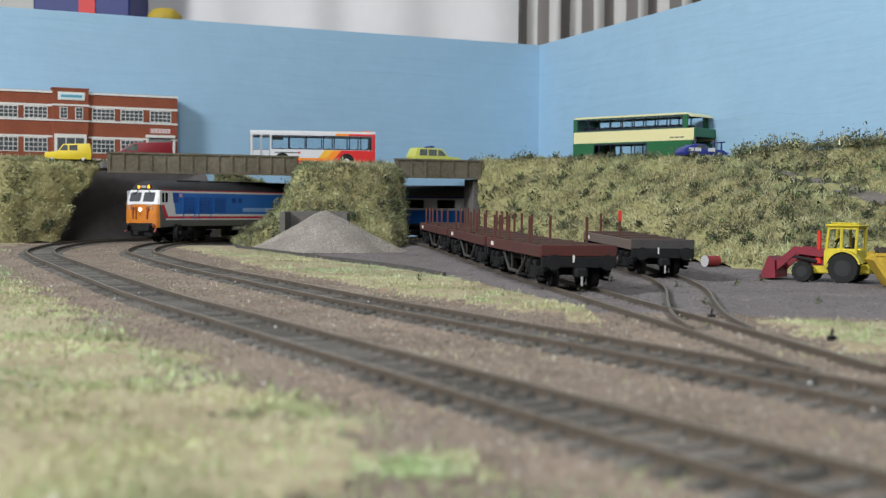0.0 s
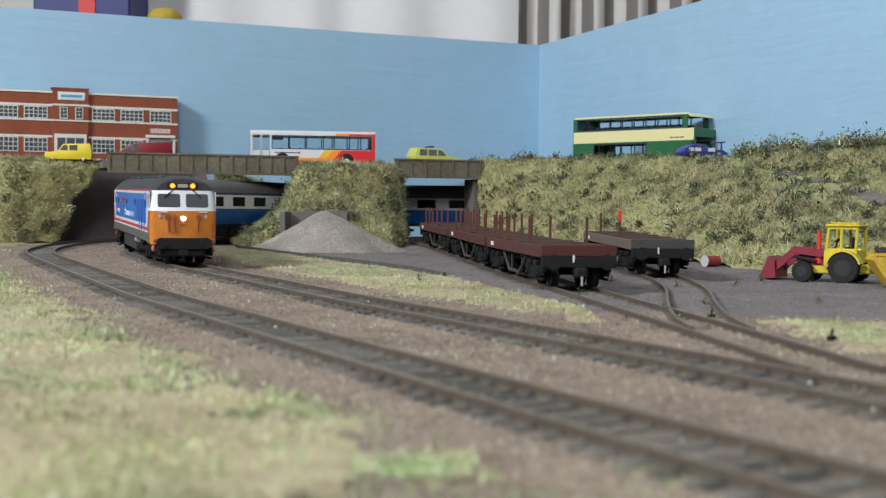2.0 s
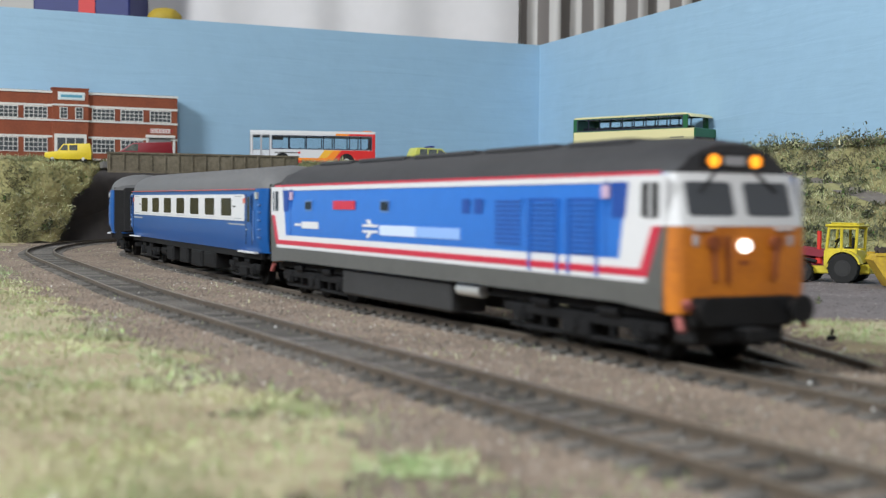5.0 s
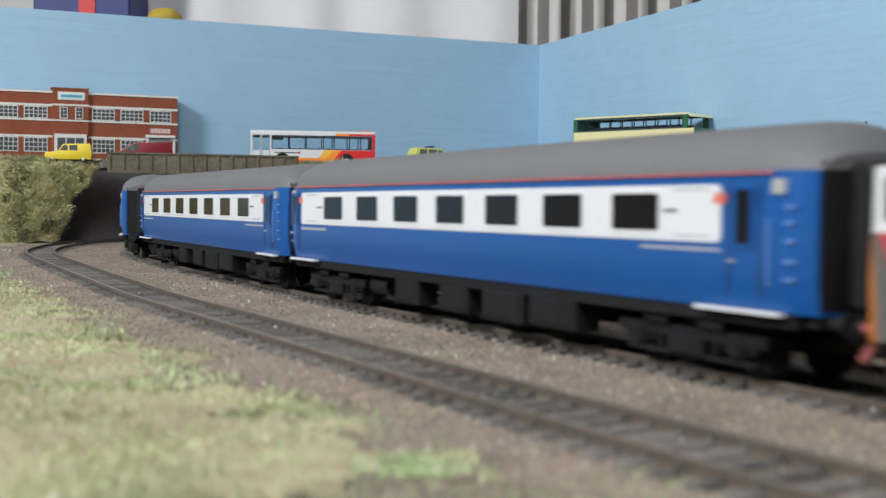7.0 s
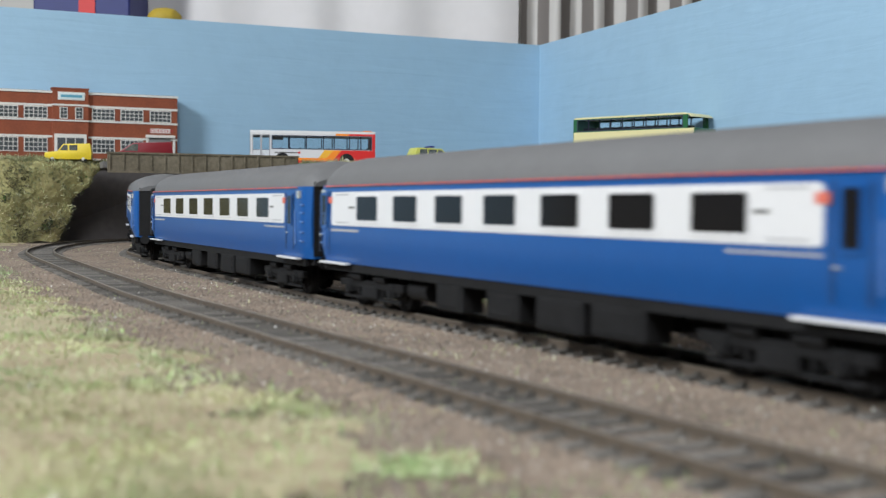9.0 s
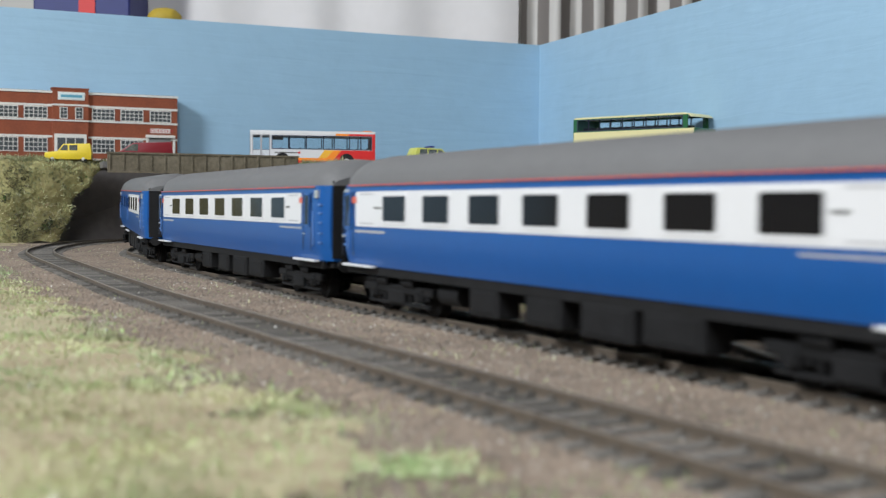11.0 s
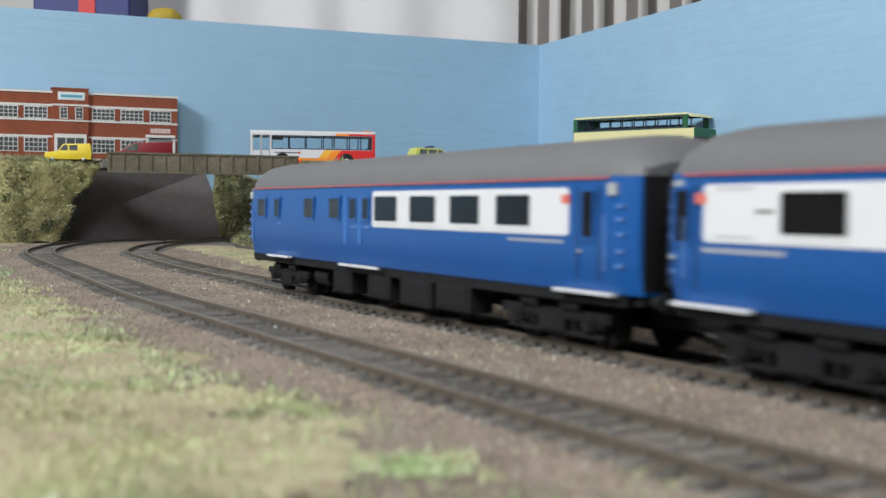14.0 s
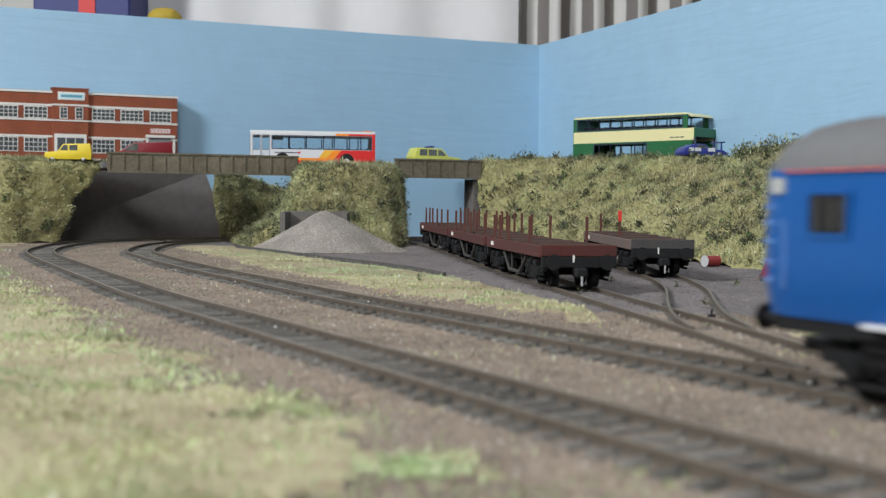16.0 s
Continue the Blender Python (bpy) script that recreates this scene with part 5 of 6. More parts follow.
def wagon(label, paint, L, posts, sideboards=None):
    """A bogie flat with bolsters and stanchions; x along, front at +L/2."""
    w = thing("flat_wagon", label, "railway wagon", "wagons in the yard")
    W, zt = 30.0, 17.0
    h = L / 2
    n = int(L / 4.6)
    for i in range(n):
        x0 = -h + 1 + (L - 2) * i / n
        part("plank", bx(x0 + 0.12, x0 + (L - 2) / n - 0.12, -W / 2 + 1.2, W / 2 - 1.2, 12.4, 13.0 + 0.25 * ((i * 7) % 3) / 2), WFLOOR, w)
    for s in (-1, 1):
        part("side_rail", bx(-h, h, s * W / 2 - 0.9, s * W / 2 + 0.9, 12.2, zt, 0.25), sideboards or paint, w)
        part("sole_bar", bx(-h + 2, h - 2, s * 9.5 - 1, s * 9.5 + 1, 8.8, 13.2), UNDER, w)
        t = bmesh.new()
        k = h * 0.42
        cyl(t, (-k, s * 13.6, 11.5), (-k * 0.45, s * 13.6, 3.6), 0.8, 6)
        cyl(t, (-k * 0.45, s * 13.6, 3.6), (k * 0.45, s * 13.6, 3.6), 0.8, 6)
        cyl(t, (k * 0.45, s * 13.6, 3.6), (k, s * 13.6, 11.5), 0.8, 6)
        cyl(t, (-k * 0.45, s * 12.4, 4.2), (-k * 0.45, s * 12.4, 12), 0.6, 6)
        cyl(t, (k * 0.45, s * 12.4, 4.2), (k * 0.45, s * 12.4, 12), 0.6, 6)
        part("truss", t, TRUSSM, w, "dusty grey truss rods")
        part("label_plate", bx(-h + 14, -h + 22, s * (W / 2 + 0.9) - 0.1, s * (W / 2 + 0.9) + 0.1, 13.6, 15.6), TRIM, w)
    for i in range(5):
        x = -h + 10 + i * (L - 20) / 4
        part("bolster", bx(x - 1.1, x + 1.1, -W / 2 + 1.4, W / 2 - 1.4, 13.3, zt + 0.5, 0.2), BOLSTER, w)
    for x, s in posts:
        t = bmesh.new()
        box(t, x - 0.55, x + 0.55, s * 12.6 - 0.55, s * 12.6 + 0.55, 13.2, 28.5)
        part("stanchion", t, RUST, w, "rusty upright stanchion")
    for a in (-1, 1):
        e = a * h
        part("headstock", bx(min(e, e + a * 1.6), max(e, e + a * 1.6), -W / 2 - 0.4, W / 2 + 0.4, 8.2, 12.6, 0.3), BLACK, w)
        part("end_board", bx(min(e, e + a * 1.4), max(e, e + a * 1.4), -W / 2 - 0.6, W / 2 + 0.6, 12.7, zt + 0.4, 0.3), paint, w)
        for s in (-1, 1):
            t = bmesh.new()
            cyl(t, (e + a * 1.4, s * 10.8, 10.6), (e + a * 4.4, s * 10.8, 10.6), 1.5, 10)
            cyl(t, (e + a * 4.4, s * 10.8, 10.6), (e + a * 5.2, s * 10.8, 10.6), 3.1, 18)
            part("buffer", t, BLACK, w, smooth=True)
        part("coupling", bx(min(e, e + a * 7), max(e, e + a * 7), -2.6, 2.6, 4.4, 8.4, 0.8), BLACK, w)
        t = bmesh.new()
        box(t, e + a * 7 - 0.4, e + a * 7 + 0.4, -0.4, 0.4, 1.2, 5.0, 0.15)
        part("coupling_hook", t, SILVER, w)
        part("tail_plate", bx(min(e + a * 1.5, e + a * 1.9), max(e + a * 1.5, e + a * 1.9), -2.6, -1.9, 10.4, 13.4), TRIM, w)
        bogie(w, a * (h - 21), 23, 5.6, 2)
    return w


def place_wagon(w, path, s_front, L):
    a, b = along(path, s_front - L), along(path, s_front)
    c = (a + b) / 2
    w.matrix_world = pose(c[0] * K, c[1] * K, (rise(a[1]) + rise(b[1])) / 2 * K, 0, -math.degrees(math.atan2(rise(b[1]) - rise(a[1]), L)), math.degrees(math.atan2(b[1] - a[1], b[0] - a[0])))


sa = s_near(SIDING_A, 54, 522)
w1 = wagon("red-brown flat wagon with rusty stanchions", WRED, 138, [(30, -1), (30, 1), (-22, -1), (-48, -1), (-48, 1), (-64, -1)])
w2 = wagon("red-brown flat wagon with rows of rusty stanchions", WRED, 138, [(x, s) for x in (-58, -38, -22, 2, 24, 52) for s in (-1, 1)])
place_wagon(w1, SIDING_A, sa, 138)
place_wagon(w2, SIDING_A, sa - 148, 138)
w3 = copy_thing(w2, Matrix())
place_wagon(w3, SIDING_A, sa - 296, 138)
sb = s_near(SIDING_B, 107, 628)
d1 = wagon("dark grey flat wagon with weathered side boards", WDARK, 140, [(26, -1), (-30, -1)], mat("wagon_side_brown", (0.15, 0.085, 0.06), 0.8, scale=60, colour2=(0.10, 0.095, 0.09)))
place_wagon(d1, SIDING_B, sb, 140)
part("stanchion_band", bx(25.2, 26.8, -13.4, -11.8, 25.5, 30.8), mat("bright_red", (0.6, 0.03, 0.02), 0.5), d1, "bright red stanchion top")


# ---- yard clutter ----


def digger():
    y, r = mat("digger_yellow", (0.66, 0.53, 0.035), 0.45, var=0.3, scale=90), mat("digger_red", (0.21, 0.01, 0.025), 0.5, var=0.2, scale=90)
    hubm = mat("grey_hub", (0.018, 0.018, 0.018), 0.7, var=0.3, scale=200)
    d = thing("loader_digger", "yellow toy tractor digger with dark red front loader", "tractor", at=lay(195, 634, -2.7, 145))
    part("chassis", bx(-12, 17, -4.5, 4.5, 4, 8.5, 0.5), y, d)
    part("engine", bx(5, 17, -3.6, 3.6, 5, 8.2, 0.4), RUBBER, d)
    t = bmesh.new()
    prism(t, [(4, 8), (19, 8), (19.4, 12.4), (18, 13.6), (4, 15.0)], -4.8, 4.8, "y")
    part("bonnet", t, r, d, "dark red bonnet")
    part("grille", bx(19.05, 19.7, -4.2, 4.2, 8.4, 12.6), RUBBER, d)
    t = bmesh.new()
    prism(t, [(-11, 9.5), (-3, 9.5), (2, 7.0), (5, 7.0), (5, 15.6), (-11, 15.6)], -7.6, 7.6, "y")
    cab = part("cab_body", t, y, d, "yellow cab")
    for x, lean in ((-10.4, -0.6), (-3.4, 0.0), (4.0, -1.2)):
        for s in (-1, 1):
            t = bmesh.new()
            cyl(t, (x, s * 7.1, 15), (x + lean, s * 6.8, 27.2), 0.75, 6)
            part("cab_pillar", t, y, cab)
    for s in (-1, 1):
        t = bmesh.new()
        box(t, -10.4, 4.0, s * 7.1 - 0.5, s * 7.1 + 0.5, 15.4, 16.6)
        box(t, -11.0, 3.0, s * 6.8 - 0.5, s * 6.8 + 0.5, 26.0, 27.2)
        part("window_rail", t, y, cab)
        part("cab_glass", bx(-10, 3, s * 6.9 - 0.1, s * 6.9 + 0.1, 16.6, 26.0), CLEAR, cab).visible_shadow = False
    part("front_rail", bx(3.3, 4.3, -7, 7, 15.2, 16.8), y, cab)
    t = bmesh.new()
    box(t, -12.6, 4.6, -8.4, 8.4, 27.1, 28.4, 0.6)
    box(t, -10.5, 2.5, -6.2, 6.2, 28.4, 29.2, 0.4)
    part("cab_roof", t, y, cab, "yellow ridged cab roof")
    t = bmesh.new()
    box(t, -7, -3, -2.5, 2.5, 15.5, 17.2, 0.4)
    box(t, -8, -6.8, -2.5, 2.5, 15.5, 22, 0.4)
    part("seat", t, RUBBER, cab)
    t = bmesh.new()
    cyl(t, (2.6, 0, 15.5), (0.4, 0, 20.5), 0.35, 6)
    cyl(t, (0.2, 0, 20.3), (0.6, 0, 20.9), 2.0, 16)
    part("steering_wheel", t, RUBBER, cab)
    t = bmesh.new()
    cyl(t, (8.5, 4.2, 9), (8.5, 4.2, 25.0), 1.1, 10)
    cyl(t, (8.5, 4.2, 9), (8.5, 4.2, 15.5), 1.9, 10)
    part("exhaust", t, mat("bright_red", (0.6, 0.03, 0.02), 0.5), d, "bright red upright exhaust")
    for s in (-1, 1):
        arc = [(-5.5 + 8.8 * math.cos(radians(a)), 7.2 + 8.8 * math.sin(radians(a))) for a in range(15, 171, 15)]
        arc += [(-5.5 + 7.9 * math.cos(radians(a)), 7.2 + 7.9 * math.sin(radians(a))) for a in range(165, 14, -15)]
        t = bmesh.new()
        prism(t, arc, s * 9.0 - 2.4, s * 9.0 + 2.4, "y")
        part("mudguard", t, y, d, "curved yellow mudguard")
        for x, rr, ww in ((-5.5, 7.2, 4.6), (15.5, 4.9, 3.4)):
            wy = s * (9.2 if rr > 6 else 7.4)
            wh = wheel(d, x, wy, rr, ww, hubm)
            t = bmesh.new()
            for k in range(16):
                m = Matrix.Translation(Vector((x, wy, rr)) * K) @ Matrix.Rotation(k * math.pi / 8, 4, "Y")
                box(t, rr - 0.35, rr + 0.3, -ww / 2, ww / 2, -0.45, 0.45, 0.0, m)
            part("tread", t, RUBBER, wh)
            t = bmesh.new()
            cyl(t, (x, wy - s * 0.1, rr), (x, wy + s * (ww / 2 + 0.12), rr), rr * 0.56, 18)
            part("rim", t, hubm, wh)
        t = bmesh.new()
        prism(t, [(3, 13.2), (6, 15.6), (20, 17.2), (33, 6.5), (33, 3.8), (30, 4.0), (19, 13.6), (7, 12.2)], s * 6.2 - 0.9, s * 6.2 + 0.9, "y")
        part("loader_arm", t, r, d, "dark red loader arm")
        t = bmesh.new()
        cyl(t, (9, s * 6.2, 10.0), (23, s * 6.2, 12.6), 0.8, 8)
        part("ram", t, RUBBER, d)
    t = bmesh.new()
    prism(t, [(29, 1.2), (37, 0.6), (38, 1.4), (32, 3.2), (31.4, 9.0), (33.5, 11.4), (32.6, 12), (29.6, 10)], -8.0, 8.0, "y")
    part("bucket", t, r, d, "dark red loader bucket")
    for s in (-1, 1):
        t = bmesh.new()
        prism(t, [(29, 1.2), (37.5, 0.8), (33, 11.8), (29.6, 10)], s * 8.1 - 0.4, s * 8.1 + 0.4, "y")
        part("bucket_cheek", t, r, d)
    part("rear_mount", bx(-17, -12, -6, 6, 4.5, 9, 0.5), y, d)
    part("rear_light", bx(-12.0, -11.2, 5.2, 7.0, 10.4, 12.0), mat("lamp_red", (0.5, 0.06, 0.02), 0.4), d)
    return d


def skip():
    m = mat("skip_yellow", (0.62, 0.43, 0.025), 0.6, scale=70, colour2=(0.36, 0.20, 0.03))
    s = thing("skip", "battered yellow rubbish skip full of debris", "skip", at=lay(218, 593, -3.2, -8))
    b = bmesh.new()
    prism(b, [(-13, 0.6), (13, 0.6), (21, 15.5), (-19, 15.5), (-21, 13)], -11, 11, "y")
    part("tub", b, m, s)
    for yy in (-11.4, 10.4):
        part("rim", bx(-20, 21.6, yy, yy + 1.0, 15.0, 16.4), m, s)
        for x in (-12, -3, 6, 14):
            part("rib", bx(x - 0.5, x + 0.5, yy - 0.3, yy + 1.3, 3, 15), m, s)
    rr = random.Random(3)
    b = bmesh.new()
    for i in range(60):
        x, y2, r2 = rr.uniform(-17, 18), rr.uniform(-9.5, 9.5), rr.uniform(0.8, 2.4)
        box(b, -r2, r2, -r2 * 0.7, r2 * 0.7, -r2 * 0.5, r2 * 0.5, 0.0, Matrix.Translation(Vector((x, y2, 15.6 + rr.uniform(0, 1.6))) * K) @ Euler((rr.random() * 3, rr.random() * 3, rr.random() * 3)).to_matrix().to_4x4())
    part("debris", b, WFLOOR, s)
    return s


digger()
skip()
bar = thing("oil_drum", "dented red oil drum lying with its pale end showing", "drum", at=lay(160, 768, -1.6, 0) @ Matrix.Scale(0.8, 4))
b = bmesh.new()
cyl(b, (-5, -3, 4.2), (5.5, 3, 4.2), 4.0, 20)
part("drum_body", b, mat("drum_red", (0.30, 0.03, 0.03), 0.5, var=0.2, scale=90), bar, smooth=True)
b = bmesh.new()
cyl(b, (-5.6, -3.35, 4.2), (-5.05, -3.03, 4.2), 4.3, 20)
part("drum_lid", b, mat("drum_end", (0.45, 0.44, 0.45), 0.6, var=0.2, scale=90), bar)


def gravel_pile():
    n, m = 72, 26
    verts, faces = [], []
    for j in range(m + 1):
        r = j / m
        for i in range(n):
            a = i / n * 2 * math.pi
            rx, ry = 57 * (1 + 0.10 * noise.noise((math.cos(a) * 2, math.sin(a) * 2, 3))), 46
            x, y = math.cos(a) * rx * r, math.sin(a) * ry * r
            z = 30.5 * (1 - r) ** 1.12 * (1 + 0.10 * noise.noise((x / 20, y / 20, 1))) - 1.2 * math.exp(-(r / 0.12) ** 2) + 0.6 * noise.noise((x / 3, y / 3, 7))
            verts.append(((-84 + x) * K, (925 + y) * K, (z - 3.4 + rise(925)) * K))
    for j in range(m):
        faces += [(j * n + i, j * n + (i + 1) % n, (j + 1) * n + (i + 1) % n, (j + 1) * n + i) for i in range(n)]
    ob = raw("gravel_pile", verts, faces, PILEM, smooth=True)
    return tagged(ob, "conical heap of fine grey gravel", "gravel heap", kind="stuff")


PILEM = mat("grey_gravel", (0.33, 0.30, 0.27), 0.95, scale=60, colour2=(0.24, 0.21, 0.19), bump=1.0, bscale=900)
gravel_pile()
bay = thing("storage_bay", "dark grey sleeper-built bay wall behind the gravel", "storage bay")
part("rear_wall", bx(-118, -70, 962, 966, 2, 28.5, 0.4), DARKWALL, bay)
part("side_wall", bx(-118, -114, 930, 961.9, 2, 28.0, 0.4), DARKWALL, bay)
part("side_wall", bx(-74, -70, 940, 961.9, 2, 27.5, 0.4), DARKWALL, bay)
KERBP = smooth_path([(-160, 985), (-144, 930), (-83, 818), (-26, 718), (3, 640)])
kt = thing("edging", "thin grey timber edging between grass and yard", "edging")
sweep("edging_strip", KERBP, 2, KERBP[1][-1] - 2, 0, [(-0.9, 1.4), (0.9, 1.4), (0.9, -1.2), (-0.9, -1.2)], SLEEPER, kt, -2.0)

# goods behind the backdrop
bxs = thing("cardboard_carton", "deep blue carton with a red stripe above the backdrop", "carton")
part("carton_body", bx(-503, -385, 1580, 1680, 150, 420, 2), mat("carton_blue", (0.01, 0.02, 0.16), 0.5, var=0.1, scale=8), bxs)
part("carton_stripe", bx(-447, -427, 1578.5, 1579.8, 150, 419), mat("carton_red", (0.6, 0.02, 0.02), 0.5), bxs, "bright red stripe")
part("stand", bx(-515, -390, 1585, 1675, -1000, 149.8), ROOMW, bxs)
yel = thing("yellow_bag", "mustard-yellow rounded bag top behind the backdrop", "bag")
b = bmesh.new()
bmesh.ops.create_uvsphere(b, u_segments=24, v_segments=14, radius=1.0)
for v in b.verts:
    v.co = Vector((-338 + v.co.x * 20 + 3 * noise.noise(v.co * 2), 1560 + v.co.y * 18, 257 + v.co.z * 13)) * K
part("bag_body", b, mat("mustard_cloth", (0.50, 0.36, 0.04), 0.7, var=0.2, scale=30), yel, smooth=True)
part("bag_stand", bx(-350, -326, 1550, 1570, -1000, 250), ROOMW, yel)


# ---- grass, scrub, stones ----
def scatter(ob, count, rng, keep=None, kinds=None):
    """Even random places and normals on a mesh."""
    me = ob.data
    me.calc_loop_triangles()
    co = np.empty(len(me.vertices) * 3)
    me.vertices.foreach_get("co", co)
    co = co.reshape(-1, 3)
    tri = np.empty(len(me.loop_triangles) * 3, dtype=np.int64)
    me.loop_triangles.foreach_get("vertices", tri)
    tri = tri.reshape(-1, 3)
    if kinds is not None:
        mi = np.empty(len(me.loop_triangles), dtype=np.int64)
        me.loop_triangles.foreach_get("material_index", mi)
        tri = tri[np.isin(mi, kinds)]
    a, b, c = co[tri[:, 0]], co[tri[:, 1]], co[tri[:, 2]]
    n = np.cross(b - a, c - a)
    area = np.linalg.norm(n, axis=1)
    mid = (a + b + c) / 3
    w = area.copy()
    if keep is not None:
        w = w * keep(mid[:, 0] / K, mid[:, 1] / K, mid[:, 2] / K)
    i = rng.choice(len(tri), count, p=w / w.sum())
    u, v = rng.random(count), rng.random(count)
    f = u + v > 1
    u[f], v[f] = 1 - u[f], 1 - v[f]
    p = a[i] + (b[i] - a[i]) * u[:, None] + (c[i] - a[i]) * v[:, None]
    nn = n[i] / np.maximum(area[i], 1e-12)[:, None]
    nn[nn[:, 2] < -0.2] *= -1
    return p, nn


def blades(name, p, n, rng, length, width, lean, material, label, category):
    """One thin bent blade at each place, in one mesh."""
    m = len(p)
    d = n * 0.6 + np.array([0, 0, 0.5]) + rng.normal(0, lean, (m, 3))
    d /= np.linalg.norm(d, axis=1)[:, None]
    L = (length[0] + (length[1] - length[0]) * rng.random(m))[:, None] * K
    s = np.cross(d, rng.normal(0, 1, (m, 3)))
    s /= np.linalg.norm(s, axis=1)[:, None]
    w = (width * (0.6 + 0.8 * rng.random(m)))[:, None] * K
    bend = rng.normal(0, 0.3, (m, 3)) * L
    v = np.stack([p - s * w, p + s * w, p + d * L * 0.55 + s * w * 0.7 + bend * 0.3, p + d * L + bend, p + d * L * 0.55 - s * w * 0.7 + bend * 0.3], 1).reshape(-1, 3)
    k = np.arange(m)[:, None] * 5
    f = (k + np.array([[0, 1, 2, 3, 4]])).reshape(-1, 5)
    me = bpy.data.meshes.new(name)
    me.vertices.add(m * 5)
    me.vertices.foreach_set("co", v.ravel())
    me.loops.add(m * 5)
    me.loops.foreach_set("vertex_index", f.ravel())
    me.polygons.add(m)
    me.polygons.foreach_set("loop_start", np.arange(m) * 5)
    me.update(calc_edges=True)
    me.materials.append(material)
    return tagged(new(name, me), label, category, kind="stuff")


def stones(name, p, n, rng, size, material, label, category):
    """A small rough stone at each place, in one mesh."""
    m = len(p)
    base = np.array([[1, 0, -0.3], [-0.5, 0.87, -0.3], [-0.5, -0.87, -0.3], [0.1, 0.1, 0.75]])
    r = (size[0] + (size[1] - size[0]) * rng.random(m) ** 2)[:, None, None] * K
    q = rng.normal(0, 1, (m, 3, 3))
    q, _ = np.linalg.qr(q)
    v = (base[None] * (0.75 + 0.5 * rng.random((m, 4, 1)))) @ q * r + p[:, None, :]
    f = np.array([[0, 2, 1], [0, 1, 3], [1, 2, 3], [2, 0, 3]])
    f = (np.arange(m)[:, None, None] * 4 + f[None]).reshape(-1)
    me = bpy.data.meshes.new(name)
    me.vertices.add(m * 4)
    me.vertices.foreach_set("co", v.ravel())
    me.loops.add(m * 12)
    me.loops.foreach_set("vertex_index", f)
    me.polygons.add(m * 4)
    me.polygons.foreach_set("loop_start", np.arange(m * 4) * 3)
    me.update(calc_edges=True)
    me.materials.append(material)
    return tagged(new(name, me), label, category, kind="stuff")


GRASS = island_mat("static_grass", [(0.0, (0.53, 0.55, 0.34)), (0.35, (0.41, 0.47, 0.22)), (0.6, (0.62, 0.60, 0.42)), (0.78, (0.35, 0.42, 0.17)), (0.92, (0.28, 0.22, 0.13)), (1.0, (0.38, 0.60, 0.23))], patch=22.0, spread=0.35, hue=0.06)
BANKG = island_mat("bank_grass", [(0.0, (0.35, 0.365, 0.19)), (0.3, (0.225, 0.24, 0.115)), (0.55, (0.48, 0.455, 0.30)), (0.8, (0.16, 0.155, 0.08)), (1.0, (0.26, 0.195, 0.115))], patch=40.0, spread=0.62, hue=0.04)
SCRUB = island_mat("scrub_leaves", [(0.0, (0.06, 0.065, 0.04)), (0.5, (0.10, 0.105, 0.065)), (0.85, (0.15, 0.15, 0.085)), (1.0, (0.10, 0.20, 0.05))])
GRIT = island_mat("ballast_grit", [(0.0, (0.245, 0.20, 0.16)), (0.4, (0.165, 0.133, 0.108)), (0.7, (0.32, 0.27, 0.225)), (0.95, (0.13, 0.105, 0.09)), (1.0, (0.6, 0.57, 0.52))], 0.9)
ASH = island_mat("ash_grit", [(0.0, (0.20, 0.175, 0.175)), (0.5, (0.12, 0.105, 0.105)), (0.9, (0.29, 0.265, 0.26)), (1.0, (0.08, 0.07, 0.07))], 0.9)
GRAVELG = island_mat("pile_grit", [(0.0, (0.40, 0.36, 0.32)), (0.5, (0.28, 0.25, 0.22)), (0.9, (0.50, 0.46, 0.42)), (1.0, (0.18, 0.16, 0.14))], 0.9)
rng = np.random.default_rng(7)
GROUND = bpy.data.objects["ground"]


def patchy(s, seed, lo=-0.1):
    def f(x, y, z):
        return np.array([max(noise.noise((a / s, b / s, seed)) - lo, 0.03) for a, b in zip(x, y)])
    return f


def near_turf(x, y, z):
    return ((y > 100) & (y < 900) & (x > -420) & (x < 190)) * (1 / (80 + y)) * (0.12 + patchy(26, 3.0, -0.15)(x, y, z))


def verge(x, y, z):
    """Thin growth that peters out towards the outer line."""
    q = LINE_ONE[0][::4]
    d = np.min(np.hypot(x[:, None] - q[None, :, 0], y[:, None] - q[None, :, 1]), axis=1)
    left = x < np.interp(y, LINE_ONE[0][::-1, 1], LINE_ONE[0][::-1, 0])
    return left * np.clip((d - 27) / 25, 0, 1) * np.clip((100 - d) / 40, 0, 1) * near_turf(x, y, z) * patchy(18, 6.0, -0.05)(x, y, z)


def near_grit(x, y, z):
    return ((y > 110) & (y < 1000) & (np.abs(x) < 0.40 * y + 20)) * (1 / (60 + y))


p, n = scatter(GROUND, 130000, rng, near_turf, [2])
blades("grass", p, n, rng, (0.5, 1.5), 0.14, 0.9, GRASS, "pale green and straw static grass", "grass")
p, n = scatter(GROUND, 5000, rng, lambda x, y, z: near_turf(x, y, z) * patchy(14, 9.0, 0.15)(x, y, z), [2])
blades("grass_tufts", p, n, rng, (1.2, 2.5), 0.18, 0.9, GRASS, "longer scattered grass tufts", "grass")
p, n = scatter(GROUND, 3500, rng, lambda x, y, z: near_grit(x, y, z) * patchy(40, 5.0, 0.2)(x, y, z), [0])
blades("weeds", p, n, rng, (0.5, 1.6), 0.14, 0.8, GRASS, "sparse weeds in the ballast", "grass")
p, n = scatter(GROUND, 8000, rng, verge, [0])
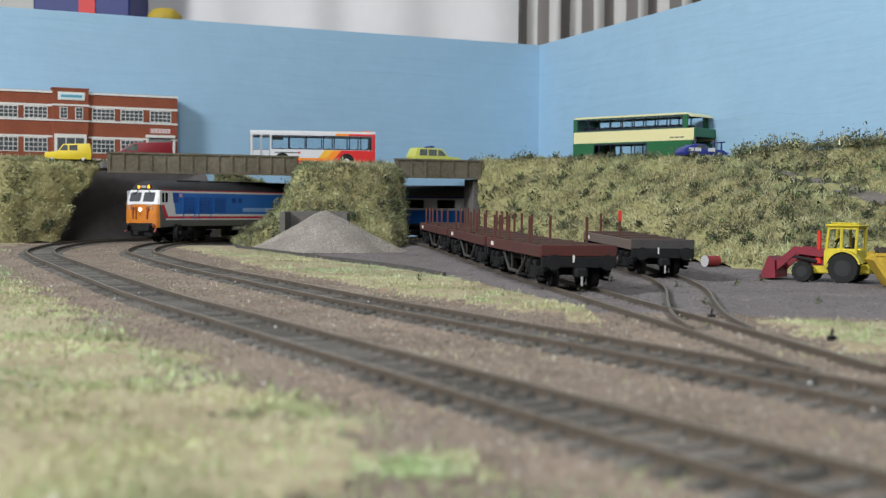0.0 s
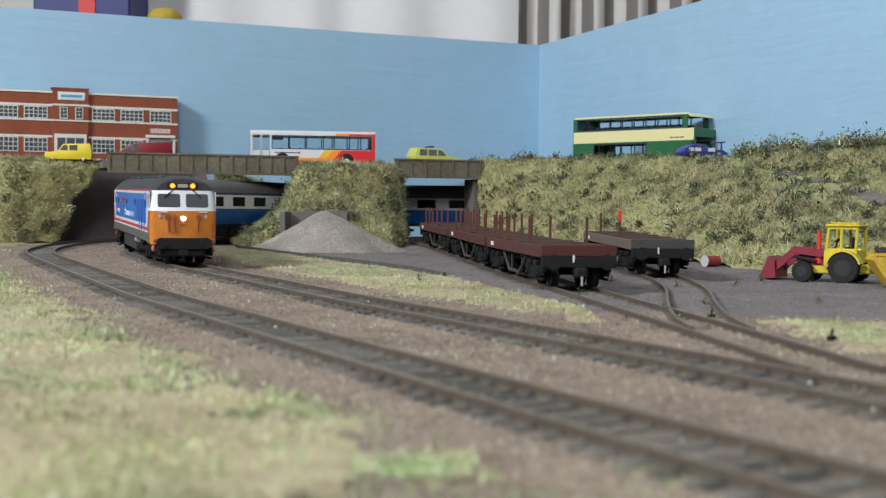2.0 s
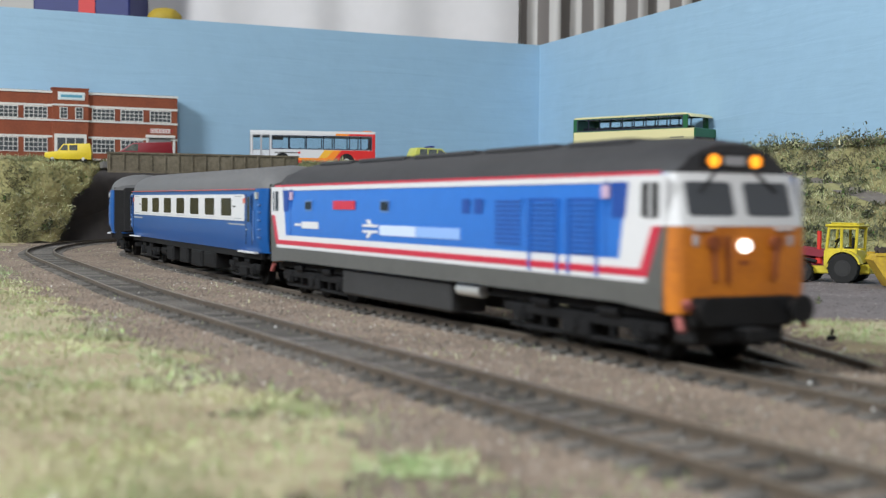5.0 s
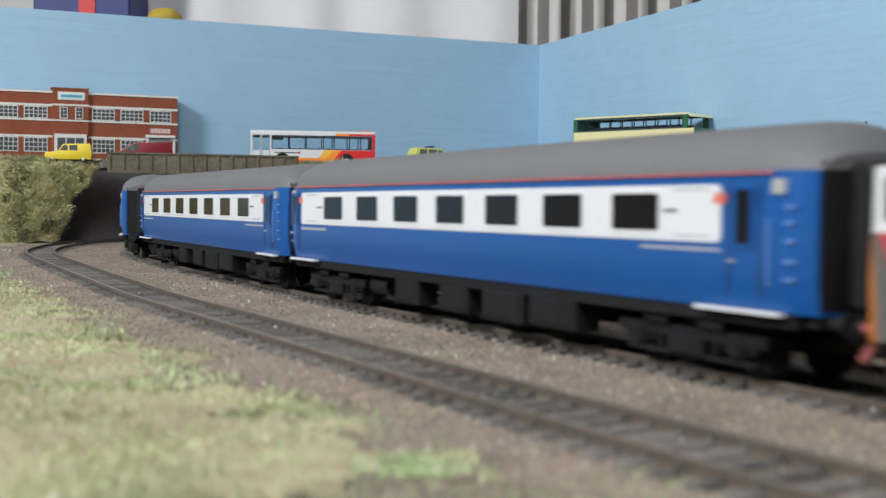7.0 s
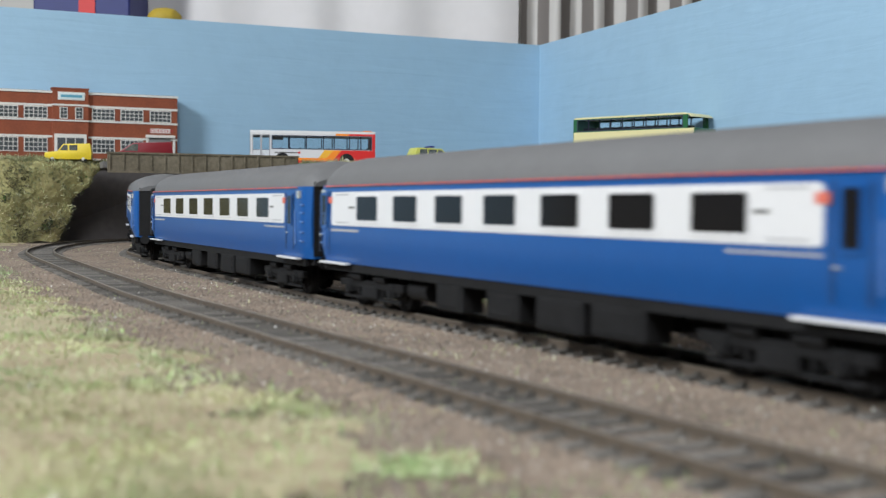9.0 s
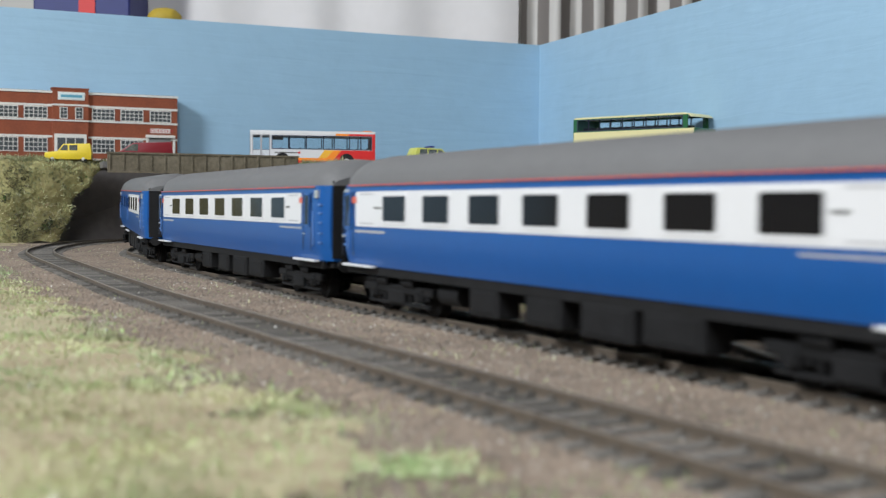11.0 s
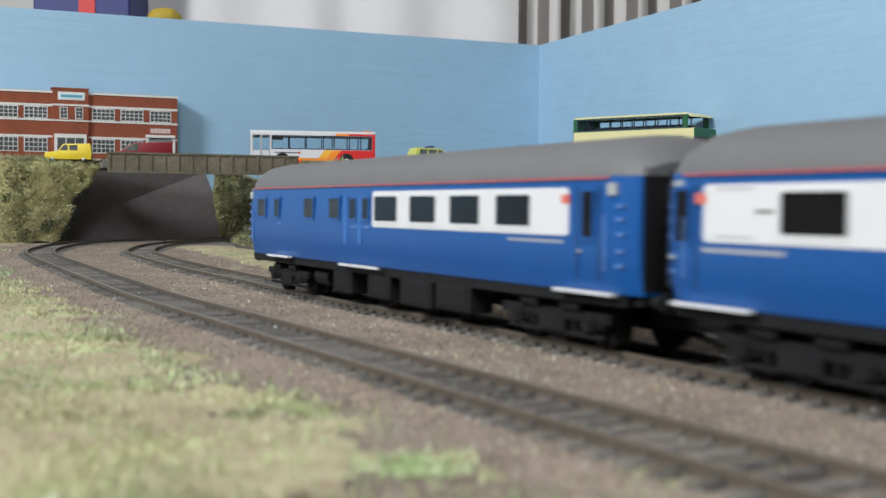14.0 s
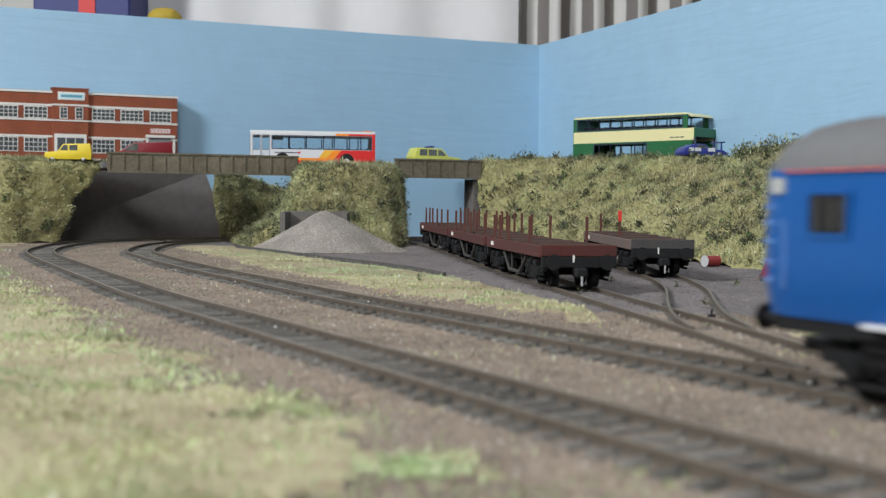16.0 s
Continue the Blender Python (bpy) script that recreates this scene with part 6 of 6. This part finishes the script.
blades("grass", p, n, rng, (0.7, 2.2), 0.16, 0.9, GRASS, "thin straw-coloured grass spreading over the ballast", "grass")
p, n = scatter(GROUND, 110000, rng, near_grit, [0])
stones("ballast", p, n, rng, (0.25, 0.62), GRIT, "brown granite ballast chippings", "ballast")
p, n = scatter(GROUND, 30000, rng, near_grit, [1])
stones("ash", p, n, rng, (0.25, 0.6), ASH, "grey ash and cinders on the yard", "ash")
pile = bpy.data.objects["gravel_pile"]
p, n = scatter(pile, 22000, rng)
stones("gravel", p, n, rng, (0.35, 0.8), GRAVELG, "grey gravel chippings", "gravel")
def off_track(x, y):
    """Nothing grows on the dirt road."""
    q, _ = smooth_path(DIRT, 3.0)
    return (np.min(np.hypot(x[:, None] - q[None, :, 0], y[:, None] - q[None, :, 1]), axis=1) > 11) * 1.0


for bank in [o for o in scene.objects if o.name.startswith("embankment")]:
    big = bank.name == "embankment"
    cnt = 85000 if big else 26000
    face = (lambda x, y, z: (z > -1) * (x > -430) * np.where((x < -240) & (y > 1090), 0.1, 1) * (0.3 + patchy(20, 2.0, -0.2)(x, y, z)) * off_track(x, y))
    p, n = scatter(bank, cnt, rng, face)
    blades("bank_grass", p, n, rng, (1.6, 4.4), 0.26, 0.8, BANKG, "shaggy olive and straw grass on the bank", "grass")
    # dark scrub clumps, extra on the main bank to darken it against the lamp
    p, n = scatter(bank, 360 if big else 34, rng, (lambda x, y, z: (z > 8) * 1.0) if big else (lambda x, y, z: (z > 8) * (z < 54) * 1.0))
    q, m = [], []
    for a, b in zip(p, n):
        k = int(rng.integers(20, 60))
        r = rng.uniform(2.5, 6.5)
        q.append(a + b * 0.0015 + rng.normal(0, r * 0.5 * K, (k, 3)))
        m.append(np.tile(b, (k, 1)) + rng.normal(0, 0.5, (k, 3)))
    blades("scrub", np.vstack(q), np.vstack(m), rng, (1.2, 3.0), 0.7, 0.9, SCRUB, "dark green scrubby foliage clumps", "shrub")
# bushes along the upper crest beside the side backdrop
q, m = [], []
crest = [Vector(p) for p in BANK_ROWS[4][4:]]
for i in range(70):
    u = rng.random() * 2.6
    j = int(u)
    a = crest[j].lerp(crest[j + 1], u - j)
    h = rng.uniform(2, 9)
    for k in range(70):
        q.append((np.array(a) + np.array([rng.normal(0, 4), rng.normal(0, 4), abs(rng.normal(0, 1)) * h * 0.6])) * K)
        m.append(rng.normal(0, 1, 3) + np.array([0, 0, 0.6]))
q, m = np.array(q), np.array(m)
blades("scrub", q[::2], m[::2], rng, (1.2, 3.0), 0.6, 0.9, SCRUB, "dark green bushes along the crest", "shrub")
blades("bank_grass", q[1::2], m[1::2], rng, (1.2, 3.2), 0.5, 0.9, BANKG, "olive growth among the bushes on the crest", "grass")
# White chips added to imitate glints on the grass and ballast.
CHIP = mat("glint_white", (0.85, 0.85, 0.82), 0.1)
p, n = scatter(GROUND, 130, rng, lambda x, y, z: near_turf(x, y, z) + 0.4 * near_grit(x, y, z), [0, 2])
stones("quartz_chips", p + n * 0.0012, n, rng, (0.3, 0.7), CHIP, "small white chips added as glints of light", "stones")

# small things about the yard
for i, (x, y, r) in enumerate(((134, 588, 4.5), (155, 627, 3.5), (103, 567, 3.2), (94, 460, 3.0), (53, 505, 3.5), (80, 615, 3.0), (-11, 601, 3.0), (140, 480, 3.5))):
    k = 26
    base = np.array([x, y, -2.6]) * K
    q = base + np.abs(rng.normal(0, 0.4, (k, 3))) * K * np.array([1, 1, r]) + rng.normal(0, 0.5, (k, 3)) * K
    b = blades("weed", q, rng.normal(0, 1, (k, 3)) + np.array([0, 0, 0.9]), rng, (0.8, 2.2), 0.28, 0.7, SCRUB, "small dark weed sprouting in the ash", "plant")
    del b["kind"]
for x, y in ((103, 340), (85, 406)):
    lv = thing("point_lever", "small black point lever box beside the siding", "lever", at=lay(x, y, -2.4, 20))
    part("lever_box", bx(-1.1, 1.1, -0.8, 0.8, 0, 1.4, 0.2), BLACK, lv)
    tmp = bmesh.new()
    cyl(tmp, (0, 0, 1.4), (0.3, 0, 3.2), 0.35, 8)
    part("lever_handle", tmp, BLACK, lv)


# ---- what moves ----
S_LOCO = s_near(LINE_TWO, -88.7, 579.5)      # the locomotive's middle at 3.5 s


def vehicle_pose(s, half):
    a, b = along(LINE_TWO, s - half), along(LINE_TWO, s + half)
    c = (a + b) / 2
    return pose(c[0] * K, c[1] * K, (rise(a[1]) + rise(b[1])) / 2 * K, 0, -math.degrees(math.atan2(rise(b[1]) - rise(a[1]), 2 * half)), math.degrees(math.atan2(b[1] - a[1], b[0] - a[0])))


def at_time(t):
    """Where the locomotive's middle stands along the line."""
    drift = float(np.interp(t, (0.0, 2.0, 2.5, 3.0, 3.5, 4.0, 6.5, 7.0, 8.0, 9.0, 11.5, 12.0, 12.5, 13.0, 13.5, 14.0, 14.5, 15.0, 15.5, 16.0), (0.0, -4.0, -6.0, -6.0, -5.5, 1.0, -4.5, 0.5, 0.5, 2.5, -5.0, -4.0, -3.0, -6.5, -7.5, -4.5, -4.5, -7.0, -8.0, -1.0)))
    return S_LOCO + SPEED * (t - 3.5) - 8.0 + drift


def motions():
    for ob, behind, half in TRAIN:
        rows = []
        for i in range(65):
            t = i * 0.25
            rows.append((t, vehicle_pose(at_time(t) - behind, half)))
        walk(ob, rows)
        # the bogies swing under their vehicle as the line bends
        for k in [c for c in ob.children if c.name.startswith("bogie")]:
            u = k.location.x / K
            rows = []
            for i in range(33):
                t = i * 0.5
                s = at_time(t) - behind
                a, b = along(LINE_TWO, s - half), along(LINE_TWO, s + half)
                p, q = along(LINE_TWO, s + u - 14), along(LINE_TWO, s + u + 14)
                turn = math.atan2(q[1] - p[1], q[0] - p[0]) - math.atan2(b[1] - a[1], b[0] - a[0])
                rows.append((t, pose(u * K, 0, 0, 0, 0, math.degrees((turn + math.pi) % (2 * math.pi) - math.pi))))
            walk(k, rows)


motions()
